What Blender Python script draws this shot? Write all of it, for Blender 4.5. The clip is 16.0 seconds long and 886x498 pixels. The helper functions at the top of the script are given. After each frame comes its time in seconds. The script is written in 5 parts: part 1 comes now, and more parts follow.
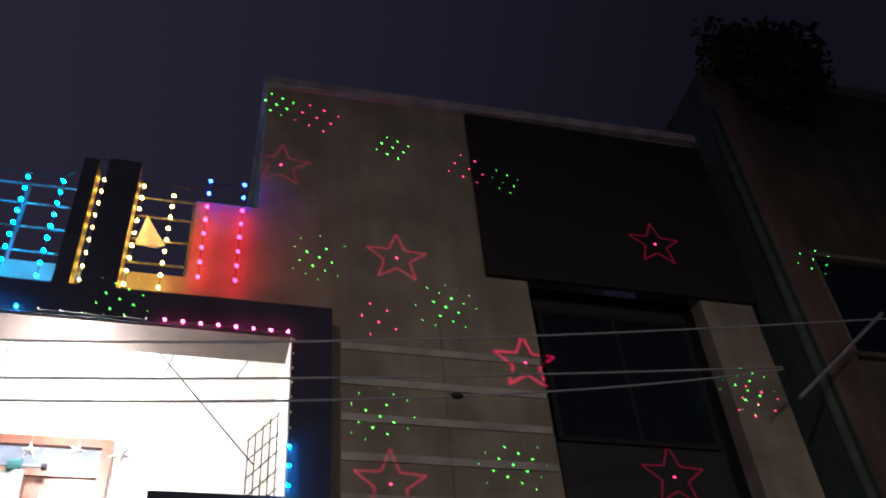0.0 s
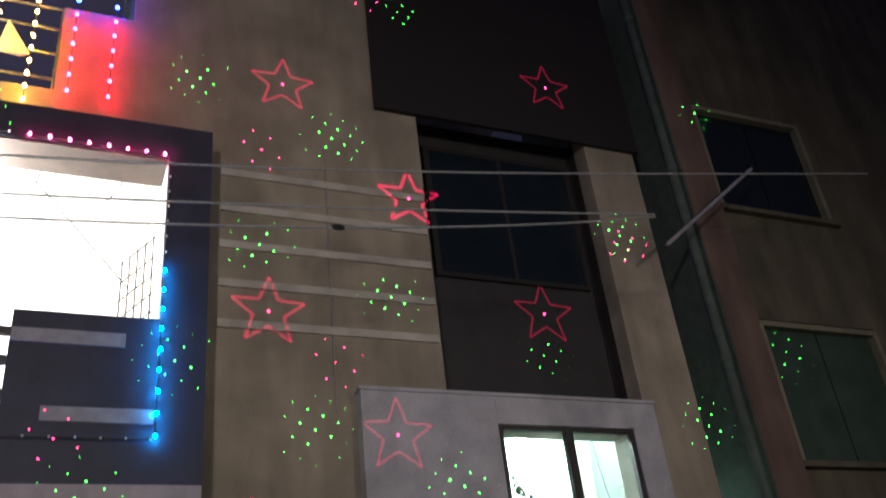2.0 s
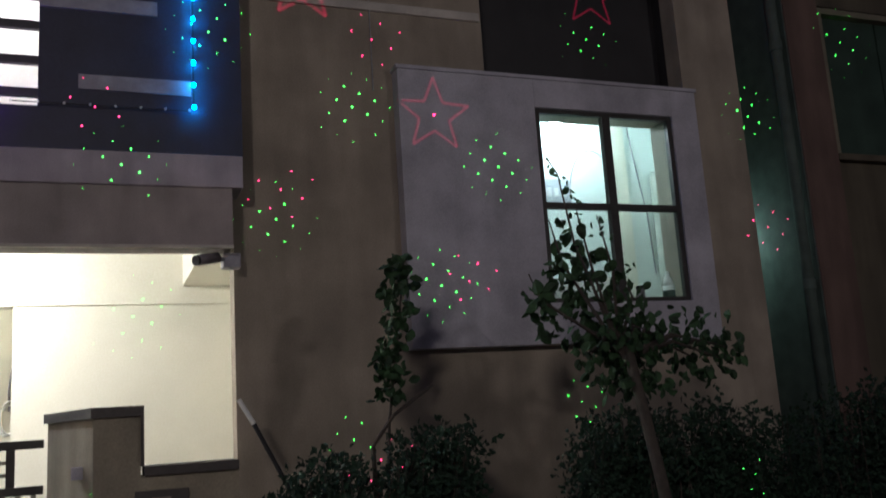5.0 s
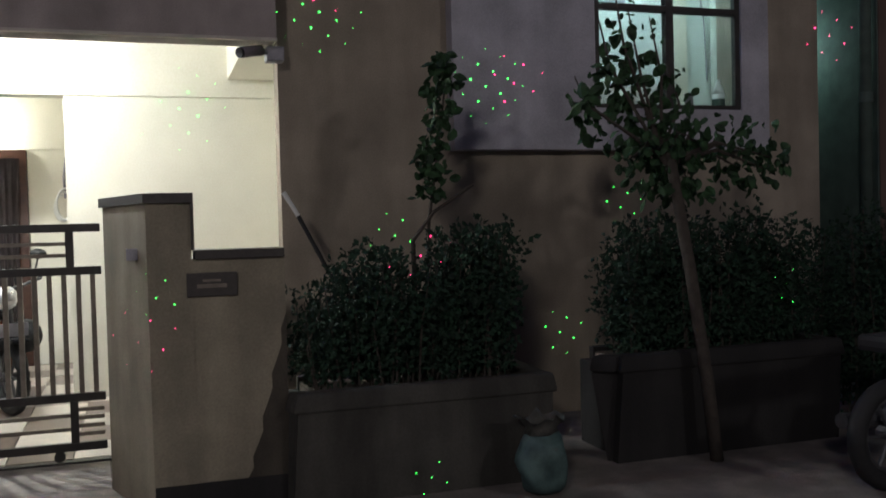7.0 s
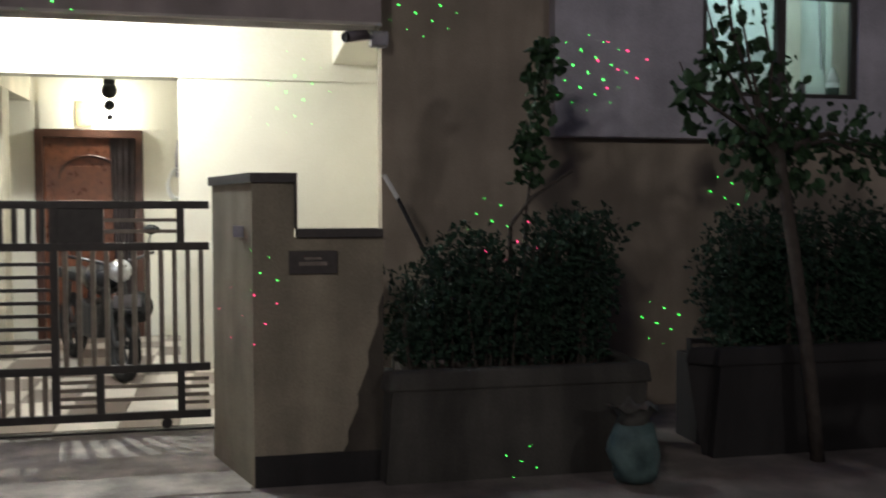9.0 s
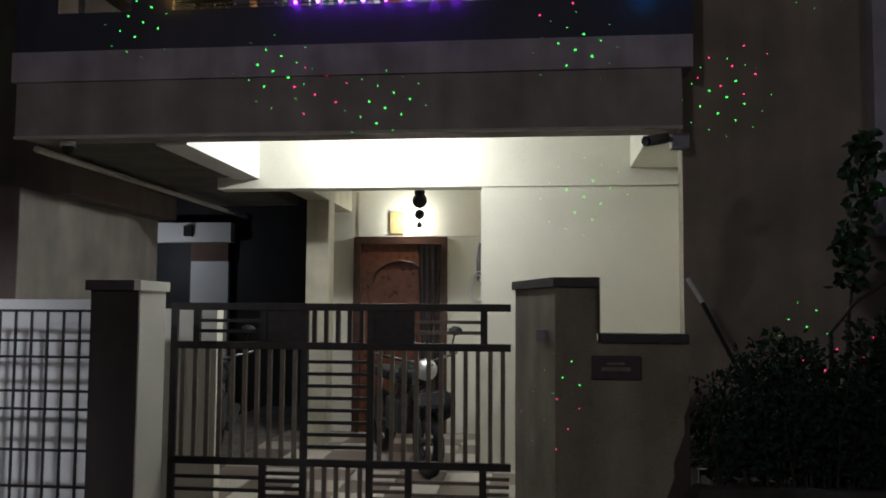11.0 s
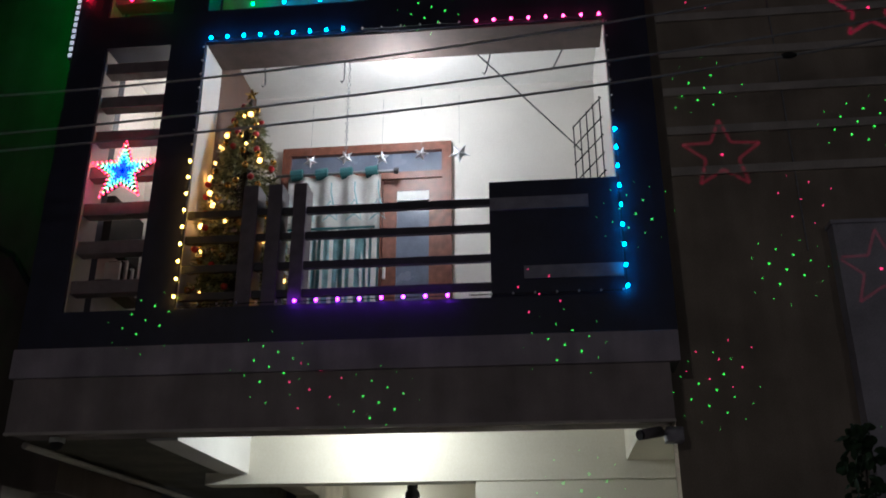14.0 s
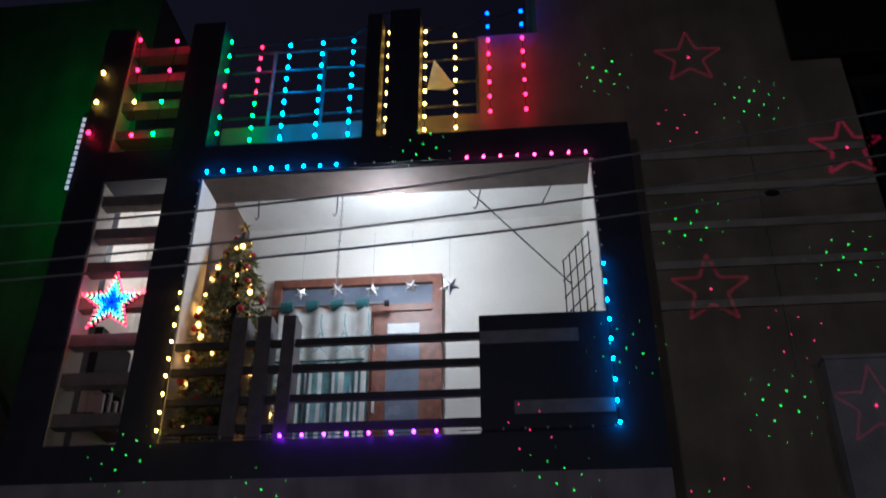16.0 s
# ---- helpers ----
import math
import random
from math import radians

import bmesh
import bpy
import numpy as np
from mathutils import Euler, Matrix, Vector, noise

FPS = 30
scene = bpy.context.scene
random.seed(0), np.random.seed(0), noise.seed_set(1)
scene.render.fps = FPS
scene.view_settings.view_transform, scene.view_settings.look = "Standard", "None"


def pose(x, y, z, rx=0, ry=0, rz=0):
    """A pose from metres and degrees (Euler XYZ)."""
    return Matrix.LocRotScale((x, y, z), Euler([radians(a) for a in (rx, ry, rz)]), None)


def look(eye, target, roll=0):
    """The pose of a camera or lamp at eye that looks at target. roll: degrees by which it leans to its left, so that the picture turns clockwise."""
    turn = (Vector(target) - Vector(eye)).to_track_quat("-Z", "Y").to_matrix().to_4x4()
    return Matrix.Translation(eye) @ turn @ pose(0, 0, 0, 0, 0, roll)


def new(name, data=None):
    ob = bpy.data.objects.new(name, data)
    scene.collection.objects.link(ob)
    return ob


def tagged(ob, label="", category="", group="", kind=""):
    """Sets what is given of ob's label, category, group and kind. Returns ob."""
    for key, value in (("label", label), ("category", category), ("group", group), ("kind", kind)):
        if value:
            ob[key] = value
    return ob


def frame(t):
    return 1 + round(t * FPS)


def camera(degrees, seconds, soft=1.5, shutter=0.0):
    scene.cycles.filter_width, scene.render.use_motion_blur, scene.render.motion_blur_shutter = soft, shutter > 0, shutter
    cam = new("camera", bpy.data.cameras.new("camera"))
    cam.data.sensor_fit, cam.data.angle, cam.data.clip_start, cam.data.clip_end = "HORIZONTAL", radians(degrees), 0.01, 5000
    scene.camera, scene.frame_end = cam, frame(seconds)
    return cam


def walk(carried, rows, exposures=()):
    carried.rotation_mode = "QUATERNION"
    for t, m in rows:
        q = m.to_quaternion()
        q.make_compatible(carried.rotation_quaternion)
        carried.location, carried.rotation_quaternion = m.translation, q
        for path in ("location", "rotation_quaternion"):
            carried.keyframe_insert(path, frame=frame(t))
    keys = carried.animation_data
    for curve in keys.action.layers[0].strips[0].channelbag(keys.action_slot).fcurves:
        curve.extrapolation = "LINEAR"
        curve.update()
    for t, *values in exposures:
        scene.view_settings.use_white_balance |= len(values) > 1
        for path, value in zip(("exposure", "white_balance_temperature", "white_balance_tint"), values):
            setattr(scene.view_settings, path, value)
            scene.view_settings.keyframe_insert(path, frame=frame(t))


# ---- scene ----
cam = camera(52.68, 16.0, 1.7, 0.4)
PATH = [
    (0.0, pose(-0.028, -0.045, 1.525, 131.49, 4.34, -14.54)),
    (0.5, pose(-0.028, -0.043, 1.519, 129.33, 5.20, -17.16)),
    (1.0, pose(-0.022, -0.032, 1.530, 127.93, 6.25, -19.62)),
    (1.5, pose(-0.010, -0.012, 1.532, 125.16, 6.60, -21.77)),
    (2.0, pose(0.006, 0.005, 1.531, 120.43, 6.05, -22.22)),
    (2.5, pose(0.013, 0.024, 1.522, 117.06, 5.51, -21.90)),
    (3.0, pose(0.026, 0.039, 1.516, 114.88, 5.04, -21.78)),
    (3.5, pose(0.031, 0.058, 1.521, 112.26, 4.88, -21.62)),
    (4.0, pose(0.027, 0.058, 1.508, 108.61, 4.30, -21.47)),
    (4.5, pose(0.019, 0.062, 1.507, 104.30, 4.17, -21.09)),
    (5.0, pose(0.019, 0.076, 1.520, 100.62, 3.66, -20.75)),
    (7.5, pose(0.021, 0.040, 1.466, 86.70, 1.26, -17.42)),
    (8.0, pose(0.020, 0.036, 1.460, 85.97, 1.10, -16.84)),
    (8.5, pose(0.023, 0.033, 1.459, 86.01, 0.76, -15.82)),
    (9.0, pose(0.014, 0.017, 1.458, 87.69, 0.08, -11.88)),
    (9.5, pose(-0.008, -0.005, 1.474, 90.86, -0.96, -5.72)),
    (9.7, pose(-0.015, -0.004, 1.473, 91.80, -1.26, -3.16)),
    (11.8, pose(-0.065, 0.020, 1.481, 98.60, 0.19, 7.94)),
    (12.0, pose(-0.054, 0.005, 1.491, 100.96, 0.37, 7.70)),
    (12.5, pose(-0.046, -0.009, 1.522, 104.90, 0.33, 7.43)),
    (13.0, pose(-0.043, -0.040, 1.523, 107.25, 0.01, 7.11)),
    (13.5, pose(-0.036, -0.046, 1.495, 109.67, -0.14, 6.83)),
    (14.0, pose(-0.053, -0.046, 1.518, 112.28, 0.01, 6.08)),
    (14.5, pose(-0.047, -0.055, 1.527, 114.38, -0.04, 5.58)),
    (15.0, pose(-0.035, -0.053, 1.535, 115.40, -0.52, 5.11)),
    (15.5, pose(-0.030, -0.035, 1.539, 117.00, -0.43, 5.11)),
    (16.0, pose(-0.023, -0.035, 1.539, 120.65, -0.10, 5.59)),
]
EXPOSURES = [(0.0, 0.9, 6000, 11), (1.0, 1.25, 6000, 11), (1.5, 1.9, 6000, 9), (2.0, 1.92, 6000, 5), (2.5, 1.50, 5900, 6), (3.5, 1.48, 5350, 11), (4.2, 1.1, 5800, 10), (5.0, 1.0, 5700, 11), (7.5, 1.08, 5600, 8), (8.6, 1.12, 5700, 8), (9.0, 1.05, 5750, 8), (9.4, 0.27, 5600, 8), (9.8, -0.1, 5600, 8), (11.8, -0.33, 5550, 9), (13.0, -0.93, 5650, 10), (14.5, -1.02, 5400, 9), (16.0, -1.05, 5200, 8)]
walk(cam, PATH, EXPOSURES)

# ---------------------------------------------------------------- sky and lamps
world = bpy.data.worlds.new("night_sky")
scene.world = world
world.use_nodes = True
wn, wl = world.node_tree.nodes, world.node_tree.links
wco, wsep, wramp = wn.new("ShaderNodeTexCoord"), wn.new("ShaderNodeSeparateXYZ"), wn.new("ShaderNodeValToRGB")
wl.new(wco.outputs["Generated"], wsep.inputs[0])
wl.new(wsep.outputs["Z"], wramp.inputs[0])
wramp.color_ramp.elements[0].color = (0.0030, 0.0028, 0.0046, 1)
wramp.color_ramp.elements[1].color = (0.0022, 0.0022, 0.0042, 1)
wside, wmix = wn.new("ShaderNodeMapRange"), wn.new("ShaderNodeMixRGB")
wside.inputs["From Min"].default_value, wside.inputs["From Max"].default_value = -0.35, 0.45
wl.new(wsep.outputs["X"], wside.inputs["Value"])
wl.new(wside.outputs[0], wmix.inputs["Fac"])
wmix.inputs["Color1"].default_value = (0.0105, 0.0090, 0.0155, 1)
wl.new(wramp.outputs[0], wmix.inputs["Color2"])
wl.new(wmix.outputs[0], wn["Background"].inputs["Color"])
wn["Background"].inputs["Strength"].default_value = 1.2


def lamp(name, kind, place, energy, colour, size=0.1, target=None, spread=None):
    data = bpy.data.lights.new(name, kind)
    data.energy, data.color = energy, colour
    if kind == "AREA":
        data.shape, data.size = "DISK", size
    else:
        data.shadow_soft_size = size
    if spread and kind == "SPOT":
        data.spot_size, data.spot_blend = radians(spread), 0.95
    ob = new(name, data)
    ob.matrix_world = look(place, target) if target else pose(*place)
    return ob


lamp("street_lamp_light", "SPOT", (-3.6, -5.4, 4.9), 330, (1.0, 0.85, 0.70), 0.45, (1.6, 6.3, 1.4), 92)
# Second, unseen lamp added as fill from the right, softening shadows.
lamp("street_lamp_light", "SPOT", (6.8, -7.5, 5.4), 245, (1.0, 0.86, 0.74), 0.4, (2.2, 5.8, 1.0), 88)
lamp("porch_ceiling_light", "POINT", (-1.4, 7.20, 3.0), 96, (1.0, 0.95, 0.80), 0.035)
lamp("porch_wall_light", "POINT", (-1.55, 9.78, 2.52), 13, (1.0, 0.92, 0.72), 0.05)
lamp("balcony_ceiling_light", "POINT", (-1.14, 6.42, 5.62), 105, (1.0, 0.95, 0.86), 0.11)
lamp("room_light", "POINT", (4.25, 7.30, 4.22), 21, (0.92, 1.0, 0.98), 0.06)
# Unseen lamp added to light the niche behind the slats.
lamp("side_niche_light", "POINT", (-3.25, 6.95, 5.75), 22, (1.0, 0.86, 0.72), 0.05)
# Unseen spot added to brighten the low yard wall at the left.
lamp("left_fill_spot", "SPOT", (-5.6, 3.6, 2.3), 210, (1.0, 0.94, 0.92), 0.08, (-4.15, 5.6, 0.8), 62)
lamp("alley_light", "POINT", (5.55, 6.95, 3.0), 2.2, (0.75, 1.0, 0.86), 0.06)
# Unseen lamp added to brighten the lintel and door behind the passage.
lamp("passage_fill_light", "POINT", (-5.5, 11.5, 2.2), 9, (1.0, 0.97, 0.95), 0.06)


# ---------------------------------------------------------------- materials
def material(name, base, rough=0.7, metal=0.0, vary=0.18, scale=9.0, fine=120.0, bump=0.15, tint=None, stain=0.0, emit=None, power=0.0, piece=0.0):
    m = bpy.data.materials.new(name)
    m.use_nodes = True
    n, l = m.node_tree.nodes, m.node_tree.links
    b = n["Principled BSDF"]
    b.inputs["Roughness"].default_value, b.inputs["Metallic"].default_value = rough, metal
    co = n.new("ShaderNodeTexCoord")
    big, small = n.new("ShaderNodeTexNoise"), n.new("ShaderNodeTexNoise")
    for node, size, detail in ((big, scale, 6.0), (small, fine, 3.0)):
        node.inputs["Scale"].default_value, node.inputs["Detail"].default_value = size, detail
        l.new(co.outputs["Object"], node.inputs["Vector"])
    ramp = n.new("ShaderNodeValToRGB")
    dark = tuple(c * (1 - vary) for c in base)
    light = tuple(min(1.0, c * (1 + vary)) for c in (tint or base))
    ramp.color_ramp.elements[0].position, ramp.color_ramp.elements[1].position = 0.32, 0.68
    ramp.color_ramp.elements[0].color, ramp.color_ramp.elements[1].color = (*dark, 1), (*light, 1)
    l.new(big.outputs["Fac"], ramp.inputs[0])
    mix = n.new("ShaderNodeMixRGB")
    mix.blend_type, mix.inputs["Fac"].default_value = "OVERLAY", 0.25
    l.new(ramp.outputs[0], mix.inputs["Color1"])
    l.new(small.outputs["Fac"], mix.inputs["Color2"])
    last = mix.outputs[0]
    if stain:
        st, sr, mu, mp = n.new("ShaderNodeTexNoise"), n.new("ShaderNodeValToRGB"), n.new("ShaderNodeMixRGB"), n.new("ShaderNodeMapping")
        mp.inputs["Scale"].default_value = (3.0, 3.0, 0.5)
        st.inputs["Scale"].default_value, st.inputs["Detail"].default_value = 1.3, 8.0
        l.new(co.outputs["Object"], mp.inputs[0])
        l.new(mp.outputs[0], st.inputs["Vector"])
        l.new(st.outputs["Fac"], sr.inputs[0])
        sr.color_ramp.elements[0].position, sr.color_ramp.elements[1].position = 0.40, 0.66
        sr.color_ramp.elements[0].color = (1 - stain, 1 - stain, 1 - stain, 1)
        mu.blend_type, mu.inputs["Fac"].default_value = "MULTIPLY", 1.0
        l.new(last, mu.inputs["Color1"])
        l.new(sr.outputs[0], mu.inputs["Color2"])
        last = mu.outputs[0]
    if piece:
        info, hsv, mr = n.new("ShaderNodeObjectInfo"), n.new("ShaderNodeHueSaturation"), n.new("ShaderNodeMapRange")
        mr.inputs["To Min"].default_value, mr.inputs["To Max"].default_value = 1 - piece, 1 + piece
        l.new(info.outputs["Random"], mr.inputs["Value"])
        l.new(mr.outputs[0], hsv.inputs["Value"])
        l.new(last, hsv.inputs["Color"])
        last = hsv.outputs[0]
    l.new(last, b.inputs["Base Color"])
    if bump:
        bu = n.new("ShaderNodeBump")
        bu.inputs["Strength"].default_value, bu.inputs["Distance"].default_value = bump, 0.01
        l.new(small.outputs["Fac"], bu.inputs["Height"])
        l.new(bu.outputs[0], b.inputs["Normal"])
    rr = n.new("ShaderNodeMapRange")
    rr.inputs["To Min"].default_value, rr.inputs["To Max"].default_value = max(0.05, rough - 0.1), min(1, rough + 0.1)
    l.new(big.outputs["Fac"], rr.inputs["Value"])
    l.new(rr.outputs[0], b.inputs["Roughness"])
    if emit:
        b.inputs["Emission Color"].default_value, b.inputs["Emission Strength"].default_value = (*emit, 1), power
    return m


def glass(name, colour, rough=0.03):
    m = bpy.data.materials.new(name)
    m.use_nodes = True
    n, l = m.node_tree.nodes, m.node_tree.links
    gl, tr, mx, fr = n.new("ShaderNodeBsdfGlossy"), n.new("ShaderNodeBsdfTransparent"), n.new("ShaderNodeMixShader"), n.new("ShaderNodeFresnel")
    gl.inputs["Roughness"].default_value = rough
    tr.inputs["Color"].default_value = (*colour, 1)
    l.new(fr.outputs[0], mx.inputs[0])
    l.new(tr.outputs[0], mx.inputs[1])
    l.new(gl.outputs[0], mx.inputs[2])
    l.new(mx.outputs[0], n["Material Output"].inputs["Surface"])
    return m


def bulb_material(name, colour, power):
    m = bpy.data.materials.new(name)
    m.use_nodes = True
    b = m.node_tree.nodes["Principled BSDF"]
    b.inputs["Base Color"].default_value = (0.6, 0.6, 0.6, 1)
    b.inputs["Emission Color"].default_value, b.inputs["Emission Strength"].default_value = (*colour, 1), power
    return m


BEIGE = material("beige_wall_paint", (0.36, 0.305, 0.245), 0.85, stain=0.22, scale=2.5, fine=90, bump=0.25)
GREYBOX = material("grey_bay_paint", (0.50, 0.48, 0.54), 0.8, stain=0.15, scale=3, fine=90, bump=0.2)
BAND = material("pale_band_paint", (0.50, 0.46, 0.42), 0.8, scale=4)
NAVY = material("charcoal_frame_paint", (0.036, 0.038, 0.068), 0.55, stain=0.2, scale=4, fine=80)
FASCIA = material("grey_fascia_paint", (0.47, 0.42, 0.47), 0.8, stain=0.3, scale=3)
LOWBEAM = material("taupe_beam_paint", (0.36, 0.31, 0.305), 0.8, stain=0.25, scale=3)
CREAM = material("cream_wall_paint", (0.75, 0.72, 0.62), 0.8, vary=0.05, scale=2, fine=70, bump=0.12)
WHITE = material("white_ceiling_paint", (0.78, 0.77, 0.74), 0.85, vary=0.05, scale=2, fine=60, bump=0.1)
BALWALL = material("ivory_balcony_paint", (0.76, 0.73, 0.68), 0.8, vary=0.05, scale=2, fine=70, bump=0.1)
BROWNWALL = material("brown_accent_paint", (0.13, 0.072, 0.052), 0.7, scale=4)
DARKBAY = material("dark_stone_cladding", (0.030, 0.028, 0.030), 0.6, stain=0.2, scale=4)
HOODMAT = material("dark_maroon_hood_paint", (0.014, 0.010, 0.011), 0.7, scale=4)
BLUEGLASS = material("dark_tinted_glass", (0.010, 0.016, 0.024), 0.2, vary=0.1, scale=3, bump=0.0)
RAIL = material("dark_painted_rail", (0.045, 0.042, 0.048), 0.5, scale=12)
POSTMAT = material("grey_baluster_paint", (0.16, 0.14, 0.15), 0.6, scale=10)
SLAT = material("taupe_slat_paint", (0.27, 0.22, 0.22), 0.6, scale=10)
GREYBAR = material("light_grey_bar_paint", (0.30, 0.29, 0.33), 0.6, scale=10)
GATE = material("dark_iron_gate_paint", (0.040, 0.036, 0.034), 0.45, metal=0.3, scale=20)
GATEBAR = material("bronze_gate_tube_paint", (0.20, 0.17, 0.14), 0.45, metal=0.2, scale=20)
PILLAR = material("olive_beige_plaster", (0.30, 0.262, 0.195), 0.85, stain=0.3, scale=4, fine=80, bump=0.3)
CAP = material("dark_granite_coping", (0.045, 0.038, 0.035), 0.5, scale=30)
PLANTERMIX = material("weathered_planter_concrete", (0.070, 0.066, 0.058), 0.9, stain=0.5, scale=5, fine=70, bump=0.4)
CONCRETE = material("old_concrete", (0.20, 0.185, 0.165), 0.9, stain=0.4, scale=6, fine=70, bump=0.4)
# Old concrete's settings with a far darker base colour.
DARKCONCRETE = material("dark_concrete", (0.026, 0.024, 0.024), 0.9, stain=0.4, scale=6, fine=70, bump=0.4)
RAMP = material("pale_worn_ramp", (0.52, 0.48, 0.43), 0.9, vary=0.3, stain=0.35, scale=5, fine=70, bump=0.4)
ROAD = material("dusty_street_concrete", (0.26, 0.23, 0.205), 0.92, vary=0.3, stain=0.35, scale=1.6, fine=60, bump=0.5)
TILE = material("pale_floor_tile", (0.52, 0.47, 0.42), 0.35, vary=0.1, scale=6, bump=0.02, piece=0.12)
TILEDARK = material("brown_floor_tile", (0.17, 0.13, 0.11), 0.35, vary=0.1, scale=6, bump=0.02, piece=0.15)
WOOD = material("varnished_teak", (0.115, 0.040, 0.019), 0.3, vary=0.35, scale=14, fine=60, bump=0.1)
WOODDARK = material("dark_teak_trim", (0.055, 0.022, 0.013), 0.4, vary=0.3, scale=14)
REDWOOD = material("reddish_door_wood", (0.19, 0.068, 0.042), 0.4, vary=0.3, scale=14)
TEAL = material("teal_curtain_cloth", (0.33, 0.56, 0.61), 0.9, vary=0.25, scale=8, fine=200)
TEALDARK = material("dark_teal_curtain_cloth", (0.025, 0.10, 0.11), 0.9, vary=0.25, scale=8, fine=200)
WHITECLOTH = material("white_curtain_cloth", (0.80, 0.80, 0.78), 0.9, vary=0.12, scale=8, fine=200)
BROWNCLOTH = material("dark_brown_drape", (0.085, 0.068, 0.07), 0.9, scale=8)
DULLGLASS = material("frosted_door_glass", (0.16, 0.18, 0.24), 0.25, vary=0.15, scale=5, bump=0.0)
STEEL = material("grey_steel_wire", (0.22, 0.22, 0.23), 0.4, metal=0.8, scale=30)
BIKEMETAL = material("dull_bike_metal", (0.085, 0.085, 0.09), 0.45, metal=0.5, scale=25)
SILVER = material("silver_foil", (0.75, 0.75, 0.78), 0.3, metal=0.8, scale=30)
BLACK = material("black_rubber", (0.014, 0.014, 0.015), 0.75, scale=20)
PAINTRED = material("dark_bike_paint", (0.020, 0.020, 0.024), 0.25, scale=10, bump=0.0)
WHITEPLASTIC = material("white_plastic", (0.72, 0.72, 0.70), 0.4, vary=0.05, scale=10, bump=0.0)
WIREMAT = material("black_power_cable", (0.30, 0.30, 0.31), 0.5, scale=30)
LEAF = material("dark_green_leaf", (0.012, 0.034, 0.012), 0.8, vary=0.45, scale=14, tint=(0.026, 0.062, 0.022))
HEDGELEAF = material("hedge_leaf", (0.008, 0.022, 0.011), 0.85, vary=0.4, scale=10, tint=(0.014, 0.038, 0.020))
NEEDLE = material("olive_fir_needle", (0.17, 0.19, 0.085), 0.6, vary=0.4, scale=20, tint=(0.33, 0.32, 0.17))
BARK = material("grey_brown_bark", (0.055, 0.045, 0.037), 0.9, vary=0.3, scale=20, bump=0.6)
SOIL = material("dry_soil", (0.06, 0.045, 0.035), 0.95, scale=20, bump=0.6)
NBROWN = material("brown_neighbour_plaster", (0.163, 0.106, 0.088), 0.85, stain=0.35, scale=2, bump=0.3)
NOLIVE = material("olive_neighbour_plaster", (0.125, 0.106, 0.075), 0.85, stain=0.35, scale=2, bump=0.3)
NGREEN = material("dark_green_shutter", (0.044, 0.075, 0.056), 0.5, stain=0.2, scale=4)
PIPE = material("grey_green_drainpipe", (0.085, 0.115, 0.10), 0.85, stain=0.2, scale=8)
LEFTWALL = material("left_house_plaster", (0.125, 0.092, 0.078), 0.85, stain=0.3, scale=3)
LEFTLIT = material("left_house_lit_side", (0.22, 0.195, 0.175), 0.85, stain=0.2, scale=3)
PASSAGE = material("dark_olive_passage", (0.15, 0.14, 0.105), 0.8, stain=0.3, scale=3)
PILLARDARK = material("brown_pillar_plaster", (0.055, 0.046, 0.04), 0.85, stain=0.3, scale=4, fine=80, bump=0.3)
SACK = material("teal_woven_sack", (0.035, 0.075, 0.08), 0.7, vary=0.5, scale=7, tint=(0.07, 0.11, 0.105))
SACKPALE = material("pale_plastic_bag", (0.13, 0.125, 0.11), 0.6, vary=0.3, scale=14)
ROOMWALL = material("pale_green_room_paint", (0.70, 0.76, 0.73), 0.8, vary=0.05, scale=2)
CLEAR = glass("clear_window_glass", (0.90, 0.97, 0.95))
LAMPGLOW = bulb_material("lit_lamp_globe", (1.0, 0.96, 0.85), 14)
COOLGLOW = bulb_material("lit_tube_lamp", (0.85, 1.0, 0.97), 14)


# ---------------------------------------------------------------- building helpers
def box(bm, x0, x1, y0, y1, z0, z1, bevel=0.0):
    vs = [bm.verts.new((x, y, z)) for x in (x0, x1) for y in (y0, y1) for z in (z0, z1)]
    fs = [bm.faces.new([vs[i] for i in q]) for q in ((0, 1, 3, 2), (4, 6, 7, 5), (0, 4, 5, 1), (2, 3, 7, 6), (0, 2, 6, 4), (1, 5, 7, 3))]
    if bevel:
        es = list({e for f in fs for e in f.edges})
        bmesh.ops.bevel(bm, geom=es, offset=bevel, segments=2, affect="EDGES", profile=0.6)


def tube(bm, points, radius, sides=8, taper=1.0, closed=False):
    pts = [Vector(p) for p in points]
    rings, count = [], len(pts)
    for i, p in enumerate(pts):
        a = pts[i - 1] if i or closed else pts[i]
        c = pts[(i + 1) % count] if i < count - 1 or closed else pts[i]
        d = (c - a).normalized()
        side = d.cross(Vector((0.13, 0.21, 0.97)))
        if side.length < 0.05:
            side = d.cross(Vector((1, 0, 0)))
        side.normalize()
        up = side.cross(d)
        r = radius * (1 + (taper - 1) * i / max(1, count - 1))
        rings.append([bm.verts.new(p + r * (math.cos(k * math.tau / sides) * side + math.sin(k * math.tau / sides) * up)) for k in range(sides)])
    for i in range(count if closed else count - 1):
        a, b = rings[i], rings[(i + 1) % count]
        for k in range(sides):
            bm.faces.new((a[k], a[(k + 1) % sides], b[(k + 1) % sides], b[k]))
    if not closed:
        bm.faces.new(list(reversed(rings[0])))
        bm.faces.new(rings[-1])


def ball(bm, place, r, seg=10, rings=6, squash=1.0):
    m = Matrix.Translation(place) @ Matrix.Diagonal((r, r, r * squash, 1))
    bmesh.ops.create_uvsphere(bm, u_segments=seg, v_segments=rings, radius=1, matrix=m)


